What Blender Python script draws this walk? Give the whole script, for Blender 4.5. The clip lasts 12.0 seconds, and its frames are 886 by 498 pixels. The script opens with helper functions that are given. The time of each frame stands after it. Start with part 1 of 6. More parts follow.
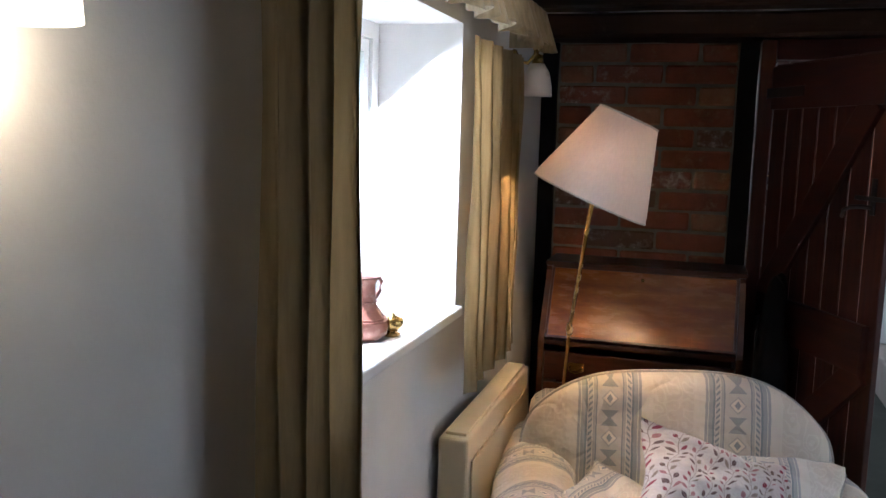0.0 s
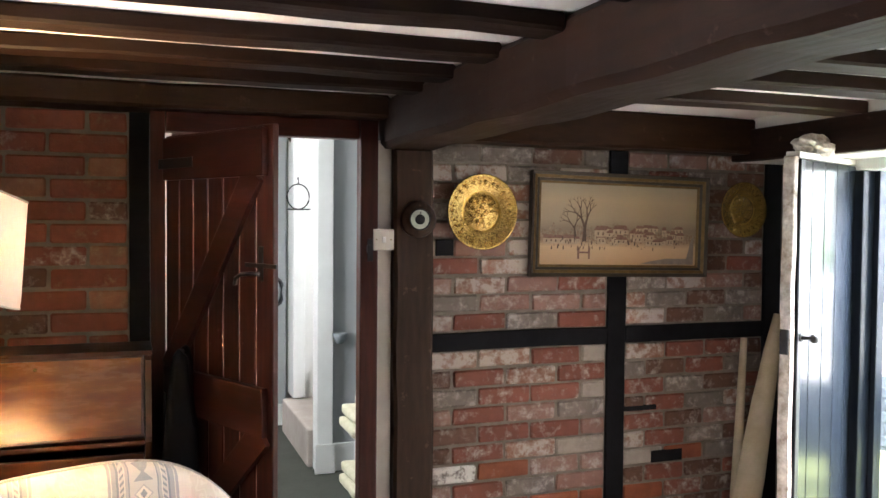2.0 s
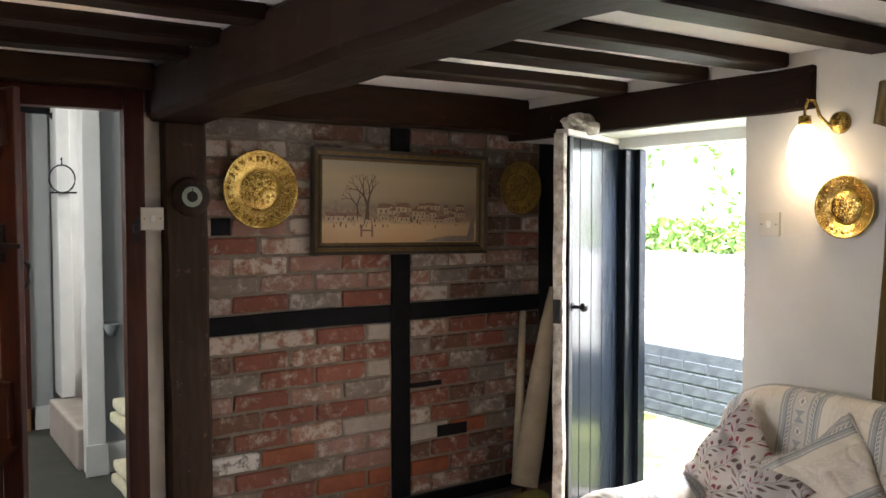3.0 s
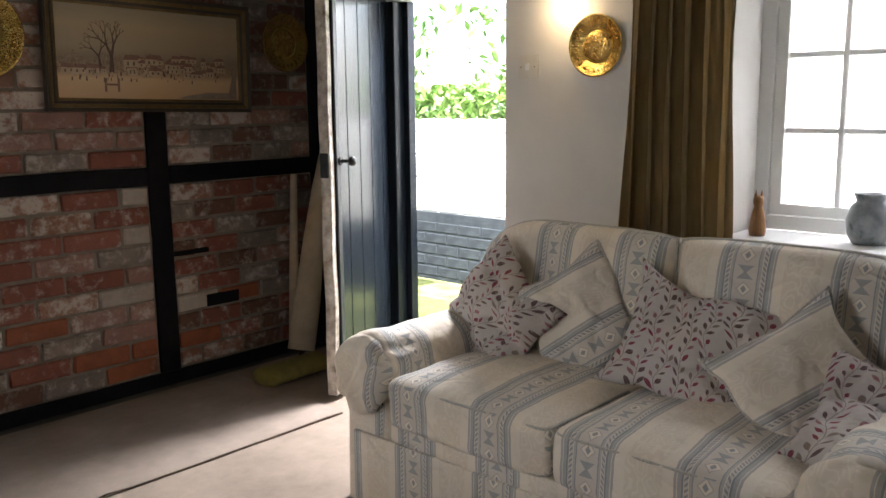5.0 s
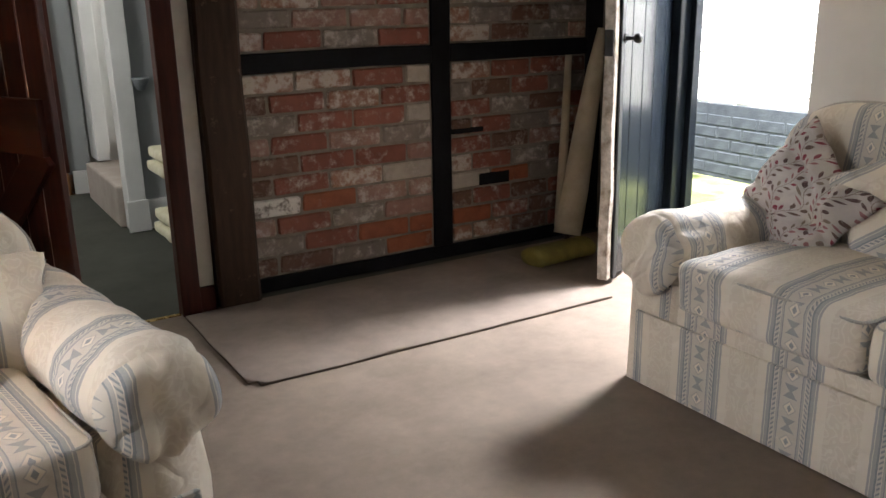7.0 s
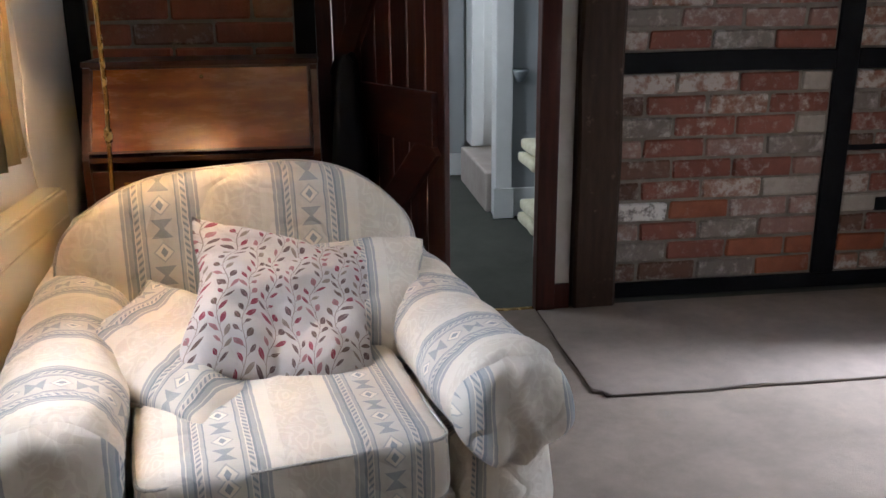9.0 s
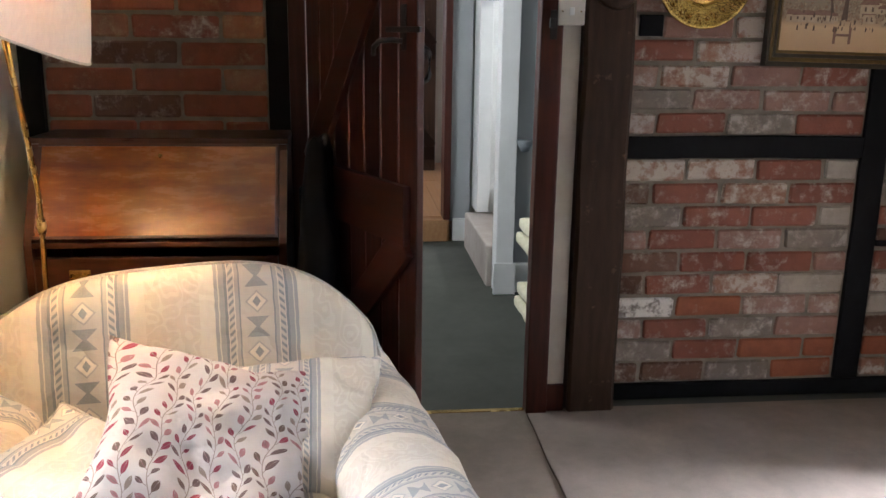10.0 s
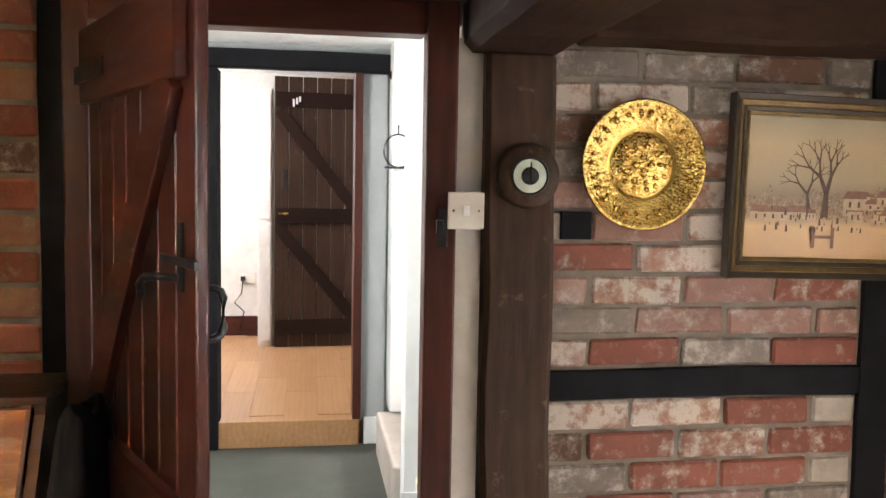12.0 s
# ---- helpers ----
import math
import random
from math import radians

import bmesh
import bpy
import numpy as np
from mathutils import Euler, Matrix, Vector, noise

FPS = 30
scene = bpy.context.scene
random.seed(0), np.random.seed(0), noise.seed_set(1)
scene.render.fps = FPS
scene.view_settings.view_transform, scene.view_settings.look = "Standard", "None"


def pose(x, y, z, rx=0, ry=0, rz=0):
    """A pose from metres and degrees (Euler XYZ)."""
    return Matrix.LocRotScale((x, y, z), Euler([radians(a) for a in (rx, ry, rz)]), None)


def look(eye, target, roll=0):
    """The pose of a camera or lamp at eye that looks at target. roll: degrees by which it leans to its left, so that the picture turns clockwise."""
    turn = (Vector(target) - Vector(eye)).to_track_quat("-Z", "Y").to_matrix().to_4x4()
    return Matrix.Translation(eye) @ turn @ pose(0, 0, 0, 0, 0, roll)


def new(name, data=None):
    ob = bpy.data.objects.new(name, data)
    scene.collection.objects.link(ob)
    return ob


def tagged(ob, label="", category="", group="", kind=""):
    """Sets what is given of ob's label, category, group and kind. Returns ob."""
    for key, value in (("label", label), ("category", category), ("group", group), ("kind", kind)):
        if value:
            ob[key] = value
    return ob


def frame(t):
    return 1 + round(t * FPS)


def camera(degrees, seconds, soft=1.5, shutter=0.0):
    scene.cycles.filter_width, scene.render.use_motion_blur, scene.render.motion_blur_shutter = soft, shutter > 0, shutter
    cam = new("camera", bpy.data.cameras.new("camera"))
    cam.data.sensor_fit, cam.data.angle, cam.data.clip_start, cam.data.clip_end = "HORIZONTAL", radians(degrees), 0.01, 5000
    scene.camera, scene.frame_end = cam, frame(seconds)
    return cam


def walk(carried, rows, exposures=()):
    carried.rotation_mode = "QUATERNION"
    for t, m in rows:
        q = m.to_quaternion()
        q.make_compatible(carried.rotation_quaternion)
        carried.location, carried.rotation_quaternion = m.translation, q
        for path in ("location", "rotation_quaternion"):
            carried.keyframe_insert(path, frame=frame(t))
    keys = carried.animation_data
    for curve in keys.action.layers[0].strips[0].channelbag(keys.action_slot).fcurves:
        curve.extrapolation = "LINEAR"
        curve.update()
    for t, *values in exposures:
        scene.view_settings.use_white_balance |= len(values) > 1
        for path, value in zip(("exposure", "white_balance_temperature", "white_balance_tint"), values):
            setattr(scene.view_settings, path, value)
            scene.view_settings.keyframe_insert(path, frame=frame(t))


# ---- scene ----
cam = camera(55.0, 12.0)
PATH = [
    (0, (-0.174, 0.291, 1.467), (-0.75, 2.189, 1.205), 1.6),
    (0.5, (-0.146, 0.292, 1.474), (-0.391, 2.271, 1.316), 1.2),
    (1, (-0.128, 0.34, 1.47), (-0.045, 2.336, 1.379), 1.0),
    (1.5, (-0.098, 0.367, 1.466), (0.3, 2.326, 1.396), 0.7),
    (2, (-0.056, 0.415, 1.467), (0.627, 2.294, 1.397), 0.5),
    (2.5, (-0.007, 0.406, 1.446), (0.899, 2.187, 1.377), 0.3),
    (3, (0.032, 0.444, 1.412), (1.136, 2.109, 1.321), -0.1),
    (3.5, (0.101, 0.439, 1.4), (1.357, 1.987, 1.247), -0.2),
    (3.7, (0.121, 0.435, 1.384), (1.434, 1.933, 1.205), -0.5),
    (5.3, (0.159, 0.461, 1.208), (1.611, 1.784, 0.837), -0.2),
    (5.5, (0.151, 0.473, 1.196), (1.576, 1.817, 0.792), -0.3),
    (6, (0.139, 0.504, 1.163), (1.453, 1.938, 0.695), -0.7),
    (6.5, (0.109, 0.535, 1.145), (1.269, 2.079, 0.626), -1.0),
    (7, (0.044, 0.571, 1.156), (1.045, 2.209, 0.598), -1.1),
    (7.5, (0.005, 0.592, 1.127), (0.822, 2.329, 0.564), -1.1),
    (7.7, (-0.021, 0.617, 1.139), (0.723, 2.383, 0.568), -1.1),
    (9.3, (0.054, 0.745, 1.203), (0.256, 2.656, 0.652), 0.0),
    (9.5, (0.082, 0.802, 1.224), (0.272, 2.721, 0.693), 0.3),
    (10, (0.2, 0.984, 1.29), (0.406, 2.915, 0.812), 0.8),
    (10.5, (0.308, 1.159, 1.324), (0.59, 3.093, 0.899), 0.8),
    (11, (0.42, 1.375, 1.355), (0.748, 3.314, 0.986), 0.2),
    (11.5, (0.49, 1.577, 1.409), (0.809, 3.533, 1.139), 0.6),
    (12, (0.529, 1.777, 1.441), (0.843, 3.746, 1.291), 1.0),
]
EXPOSURES = [(0.0, 2.5, 5050, 10), (0.6, 2.6, 5300, 10), (1.0, 2.75, 5600, 10), (1.5, 3.65, 5700, 10), (2.0, 4.2, 5900, 10), (2.6, 4.0, 6000, 10), (3.0, 3.4, 6200, 10), (3.5, 2.85, 6300, 10), (5.3, 2.65, 6350, 10), (6.0, 2.65, 6400, 10), (6.5, 2.85, 6400, 10), (7.0, 2.9, 6300, 10), (9.3, 3.0, 5350, 10), (10.0, 3.5, 5700, 10), (10.5, 4.05, 6000, 10), (12.0, 4.75, 6200, 10)]
walk(cam, [(t, look(eye, target, roll)) for t, eye, target, roll in PATH], EXPOSURES)

# ---- world, sun, large lights ----
world = bpy.data.worlds.new("world")
scene.world = world
world.use_nodes = True
wn = world.node_tree.nodes
sky = wn.new("ShaderNodeTexSky")
sky.sky_type = "NISHITA"
sky.sun_disc = False
sky.sun_elevation = radians(66)
sky.sun_rotation = radians(249)
wn["Background"].inputs[1].default_value = 0.15
world.node_tree.links.new(sky.outputs[0], wn["Background"].inputs[0])
sun = new("sun", bpy.data.lights.new("sun", "SUN"))
sun.data.energy, sun.data.angle, sun.data.color = 4.0, radians(0.6), (1.0, 0.96, 0.9)
sun.matrix_world = look((-4, -1.5, 9.6), (0, 0, 0))


def area(name, eye, target, sx, sy, power, color):
    l = new(name, bpy.data.lights.new(name, "AREA"))
    l.data.shape, l.data.size, l.data.size_y, l.data.energy, l.data.color = "RECTANGLE", sx, sy, power, color
    l.matrix_world = look(eye, target)
    return l


def bulb(name, place, power, radius, color=(1.0, 0.72, 0.42)):
    l = new(name, bpy.data.lights.new(name, "POINT"))
    l.data.energy, l.data.shadow_soft_size, l.data.color = power, radius, color
    l.location = place
    return l


DAY = (1.0, 0.962, 0.985)
DAY_HALL = (1.0, 0.975, 0.91)
area("daylight_west_window", (-1.17, 2.34, 1.45), (-0.35, 2.40, 0.5), 0.56, 0.72, 5.0, DAY)
area("sky_over_yard_door", (4.0, 3.0, 2.45), (2.2, 2.95, 0.3), 0.6, 0.7, 68.0, DAY)
area("sky_over_yard_window", (4.0, 0.95, 2.5), (2.3, 1.0, 0.6), 0.6, 1.1, 5.0, DAY)
# fill lamps added inside the closed rooms beyond; no window is built there
area("hall_fill", (-0.54, 4.6, 1.45), (1.2, 5.3, 1.1), 0.8, 0.9, 3.2, DAY_HALL)
area("stair_fill", (2.55, 5.76, 2.0), (0.9, 5.76, 1.1), 0.7, 0.9, 6.0, DAY_HALL)
area("kitchen_fill", (-1.15, 7.9, 1.7), (0.6, 8.0, 0.8), 1.0, 1.0, 5.5, DAY)


# ---- materials ----
def nodes_of(name):
    m = bpy.data.materials.new(name)
    m.use_nodes = True
    return m, m.node_tree.nodes, m.node_tree.links, m.node_tree.nodes["Principled BSDF"]


def mth(m, op, a, b=None, c=None, clamp=False):
    n = m.node_tree.nodes.new("ShaderNodeMath")
    n.operation = op
    n.use_clamp = clamp
    for i, v in enumerate((a, b, c)):
        if v is None:
            continue
        if isinstance(v, (int, float)):
            n.inputs[i].default_value = v
        else:
            m.node_tree.links.new(v, n.inputs[i])
    return n.outputs[0]


def mixc(m, f, a, b):
    n = m.node_tree.nodes.new("ShaderNodeMix")
    n.data_type = "RGBA"
    for sock, v in ((n.inputs[0], f), (n.inputs[6], a), (n.inputs[7], b)):
        if isinstance(v, (int, float)):
            sock.default_value = v
        elif isinstance(v, tuple):
            sock.default_value = (*v, 1)
        else:
            m.node_tree.links.new(v, sock)
    return n.outputs[2]


def coords(m, kind="Object", scale=(1, 1, 1)):
    t = m.node_tree.nodes.new("ShaderNodeTexCoord")
    p = m.node_tree.nodes.new("ShaderNodeMapping")
    p.inputs[3].default_value = scale
    m.node_tree.links.new(t.outputs[kind], p.inputs[0])
    return p.outputs[0]


def noise_tex(m, vec, scale, detail=4, rough=0.6):
    n = m.node_tree.nodes.new("ShaderNodeTexNoise")
    n.inputs["Scale"].default_value, n.inputs["Detail"].default_value, n.inputs["Roughness"].default_value = scale, detail, rough
    m.node_tree.links.new(vec, n.inputs["Vector"])
    return n


def ramp(m, fac, stops):
    n = m.node_tree.nodes.new("ShaderNodeValToRGB")
    e = n.color_ramp.elements
    while len(e) < len(stops):
        e.new(0.5)
    for k, (p, c) in enumerate(stops):
        e[k].position = p
        e[k].color = (*c, 1) if isinstance(c, tuple) else (c, c, c, 1)
    m.node_tree.links.new(fac, n.inputs[0])
    return n.outputs[0]


def bump(m, height, strength, dist, normal=None):
    b = m.node_tree.nodes.new("ShaderNodeBump")
    b.inputs["Strength"].default_value, b.inputs["Distance"].default_value = strength, dist
    m.node_tree.links.new(height, b.inputs["Height"])
    if normal is not None:
        m.node_tree.links.new(normal, b.inputs["Normal"])
    return b.outputs[0]


def mat_plain(name, c1, c2, scale=8, rough=0.5, metal=0.0, bump_s=0.2, bump_d=0.002, fine=120, kind="Object", spec=0.5):
    m, N, L, P = nodes_of(name)
    v = coords(m, kind)
    n = noise_tex(m, v, scale, 5)
    L.new(ramp(m, n.outputs[0], [(0.3, c1), (0.7, c2)]), P.inputs["Base Color"])
    f = noise_tex(m, v, fine, 3)
    h = mth(m, "ADD", mth(m, "MULTIPLY", f.outputs[0], 0.5), n.outputs[0])
    L.new(bump(m, h, bump_s, bump_d), P.inputs["Normal"])
    L.new(mth(m, "MULTIPLY_ADD", n.outputs[0], 0.25, rough - 0.12), P.inputs["Roughness"])
    P.inputs["Metallic"].default_value = metal
    P.inputs["Specular IOR Level"].default_value = spec
    return m


def mat_wood(name, dark, light, axis="z", rough=0.45, stretch=9.0, scale=5.0, depth=0.003, coat=0.0, rnd=0.15, worn=0.0, spec=0.22):
    m, N, L, P = nodes_of(name)
    s = [stretch, stretch, stretch]
    s["xyz".index(axis)] = 1.0
    v = coords(m, "Object", tuple(s))
    big = noise_tex(m, v, scale * 0.35, 3)
    grain = noise_tex(m, v, scale * 1.6, 7, 0.65)
    w = N.new("ShaderNodeTexWave")
    w.wave_type, w.bands_direction = "BANDS", {"x": "Y", "y": "X", "z": "X"}[axis]
    w.inputs["Scale"].default_value, w.inputs["Distortion"].default_value, w.inputs["Detail"].default_value = scale * 0.3, 7.0, 3
    L.new(v, w.inputs["Vector"])
    f = mth(m, "ADD", mth(m, "MULTIPLY", grain.outputs[0], 0.6), mth(m, "MULTIPLY_ADD", w.outputs[1], 0.08, 0.10))
    oi = N.new("ShaderNodeObjectInfo")
    f = mth(m, "ADD", f, mth(m, "MULTIPLY_ADD", oi.outputs["Random"], rnd, -rnd / 2))
    f = mth(m, "ADD", f, mth(m, "MULTIPLY_ADD", big.outputs[0], 0.4, -0.2))
    col = ramp(m, f, [(0.25, dark), (0.75, light)])
    if worn:
        iso = noise_tex(m, coords(m), 14, 6, 0.7)
        mask = ramp(m, iso.outputs[0], [(0.62, 0.0), (0.72, worn)])
        col = mixc(m, mask, col, tuple(min(1, 2.2 * c + 0.03) for c in light))
    L.new(col, P.inputs["Base Color"])
    L.new(bump(m, f, 0.5, depth), P.inputs["Normal"])
    L.new(mth(m, "MULTIPLY_ADD", grain.outputs[0], 0.3, rough - 0.15), P.inputs["Roughness"])
    P.inputs["Specular IOR Level"].default_value = spec
    P.inputs["Coat Weight"].default_value = coat
    P.inputs["Coat Roughness"].default_value = 0.24
    P.inputs["Coat IOR"].default_value = 1.55
    return m


def mat_brick(name, c1, c2, wash=0.5, lime=(0.55, 0.49, 0.425), cut=0.60):
    """One colour of old brick: mottled, with lime wash left in patches."""
    m, N, L, P = nodes_of(name)
    oi = N.new("ShaderNodeObjectInfo")
    g = N.new("ShaderNodeNewGeometry")
    comb = N.new("ShaderNodeCombineXYZ")
    L.new(mth(m, "MULTIPLY", oi.outputs["Random"], 30), comb.inputs[0])
    v = N.new("ShaderNodeVectorMath")
    L.new(g.outputs["Position"], v.inputs[0])
    L.new(comb.outputs[0], v.inputs[1])
    vec = v.outputs[0]
    n1 = noise_tex(m, vec, 9, 6, 0.65)
    n2 = noise_tex(m, vec, 19, 7, 0.72)
    n3 = noise_tex(m, vec, 160, 3, 0.6)
    base = mixc(m, oi.outputs["Random"], c1, c2)
    dark = tuple(0.45 * c for c in c1)
    col = mixc(m, ramp(m, n1.outputs[0], [(0.38, 0.0), (0.72, 0.75)]), base, dark)
    k = mth(m, "ADD", mth(m, "MULTIPLY", n2.outputs[0], 0.65), mth(m, "MULTIPLY", n1.outputs[0], 0.35))
    k = mth(m, "ADD", k, mth(m, "MULTIPLY_ADD", oi.outputs["Random"], 0.05, -0.025))
    col = mixc(m, ramp(m, k, [(cut - 0.08, 0.0), (cut - 0.015, wash * 0.4), (cut + 0.025, wash)]), col, lime)
    col = mixc(m, mth(m, "MULTIPLY", n3.outputs[0], 0.35), col, tuple(0.6 * c for c in c2))
    L.new(col, P.inputs["Base Color"])
    h = mth(m, "ADD", mth(m, "MULTIPLY", n3.outputs[0], 0.3), mth(m, "ADD", n1.outputs[0], mth(m, "MULTIPLY", n2.outputs[0], 0.9)))
    L.new(bump(m, h, 0.7, 0.007), P.inputs["Normal"])
    P.inputs["Roughness"].default_value = 0.82
    return m


def steps(m, fac, stops):
    """A ramp of flat steps."""
    out = ramp(m, fac, stops)
    out.node.color_ramp.interpolation = "CONSTANT"
    return out


def mat_stripe(name):
    """Cream cotton with woven blue-grey bands across u and a scroll damask between; u and v in metres."""
    m, N, L, P = nodes_of(name)
    uv = coords(m, "UV")
    wav = noise_tex(m, uv, 40, 2, 0.5)
    t = N.new("ShaderNodeSeparateXYZ")
    L.new(uv, t.inputs[0])
    u = mth(m, "ADD", t.outputs[0], mth(m, "MULTIPLY_ADD", wav.outputs[0], 0.004, -0.002))
    v = t.outputs[1]
    per = 0.30
    p = mth(m, "FRACT", mth(m, "MULTIPLY", u, 1 / per))
    d = mth(m, "MULTIPLY", mth(m, "ABSOLUTE", mth(m, "SUBTRACT", p, 0.5)), per)
    band = mth(m, "LESS_THAN", d, 0.076)
    core = mth(m, "LESS_THAN", d, 0.030)
    # side strips: flat lines with a rope between
    side = steps(m, mth(m, "MULTIPLY", d, 1 / 0.08), [(0.0, 0.2), (0.37, 0.8), (0.41, 0.5), (0.49, 0.06), (0.515, 0.30), (0.64, 0.06), (0.66, 0.85), (0.72, 0.62), (0.84, 0.12), (0.87, 0.6)])
    saw = mth(m, "ABSOLUTE", mth(m, "SUBTRACT", mth(m, "FRACT", mth(m, "ADD", mth(m, "MULTIPLY", v, 1 / 0.014), mth(m, "MULTIPLY", d, 70.0))), 0.5))
    rope_zone = mth(m, "MULTIPLY", mth(m, "GREATER_THAN", d, 0.0415), mth(m, "LESS_THAN", d, 0.051))
    side = mth(m, "ADD", side, mth(m, "MULTIPLY", mth(m, "MULTIPLY", rope_zone, mth(m, "GREATER_THAN", saw, 0.27)), 0.5), clamp=True)
    # centre: hourglasses and dotted lozenges in turn
    q = mth(m, "FRACT", mth(m, "MULTIPLY", v, 1 / 0.094))
    dv = mth(m, "MULTIPLY", mth(m, "ABSOLUTE", mth(m, "SUBTRACT", q, 0.5)), 0.094)
    de = mth(m, "SUBTRACT", 0.047, dv)
    hour = mth(m, "MULTIPLY", mth(m, "LESS_THAN", mth(m, "SUBTRACT", d, mth(m, "MULTIPLY", de, 0.95)), 0.003), mth(m, "LESS_THAN", de, 0.019))
    loz = mth(m, "LESS_THAN", mth(m, "ADD", d, dv), 0.0215)
    loz_in = mth(m, "LESS_THAN", mth(m, "ADD", d, dv), 0.0175)
    ring = mth(m, "SUBTRACT", loz, loz_in)
    dot = mth(m, "LESS_THAN", mth(m, "ADD", mth(m, "MULTIPLY", d, 1.0), mth(m, "MULTIPLY", dv, 0.7)), 0.0075)
    inner = mth(m, "MAXIMUM", mth(m, "MAXIMUM", mth(m, "MULTIPLY", hour, 0.7), mth(m, "MULTIPLY", dot, 0.75)), mth(m, "MAXIMUM", mth(m, "MULTIPLY", ring, 0.5), mth(m, "MULTIPLY", mth(m, "SUBTRACT", 1.0, loz), 0.26)))
    amount = mth(m, "ADD", mth(m, "MULTIPLY", mth(m, "SUBTRACT", 1.0, core), side), mth(m, "MULTIPLY", core, inner))
    amount = mth(m, "MULTIPLY", amount, band)
    # damask scrolls between the bands
    scroll = noise_tex(m, coords(m, "UV", (1.0, 0.8, 1.0)), 26, 1, 0.4)
    line = mth(m, "LESS_THAN", mth(m, "ABSOLUTE", mth(m, "SUBTRACT", mth(m, "FRACT", mth(m, "MULTIPLY", scroll.outputs[0], 7.0)), 0.5)), 0.17)
    mid = mth(m, "GREATER_THAN", d, 0.103)
    cream = mixc(m, mth(m, "MULTIPLY", mid, mth(m, "MULTIPLY_ADD", line, -0.5, 0.6)), (0.77, 0.70, 0.585), (0.66, 0.575, 0.465))
    stain = noise_tex(m, uv, 4, 4)
    cream = mixc(m, ramp(m, stain.outputs[0], [(0.4, 0.0), (0.75, 0.3)]), cream, (0.56, 0.47, 0.35))
    weave = noise_tex(m, uv, 420, 2)
    col = mixc(m, mth(m, "MULTIPLY", amount, mth(m, "MULTIPLY_ADD", weave.outputs[0], 0.5, 0.68), clamp=True), cream, (0.135, 0.175, 0.22))
    L.new(col, P.inputs["Base Color"])
    obj = coords(m, "Object")
    crease = noise_tex(m, obj, 9, 3, 0.55)
    fold = mth(m, "ABSOLUTE", mth(m, "SUBTRACT", noise_tex(m, obj, 5, 2, 0.5).outputs[0], 0.5))
    soft = bump(m, mth(m, "ADD", crease.outputs[0], mth(m, "MINIMUM", mth(m, "MULTIPLY", fold, 6.0), 0.25)), 0.6, 0.02)
    L.new(bump(m, mth(m, "ADD", weave.outputs[0], mth(m, "MULTIPLY", amount, 0.6)), 0.3, 0.0014, soft), P.inputs["Normal"])
    P.inputs["Roughness"].default_value = 0.85
    P.inputs["Sheen Weight"].default_value = 0.15
    return m


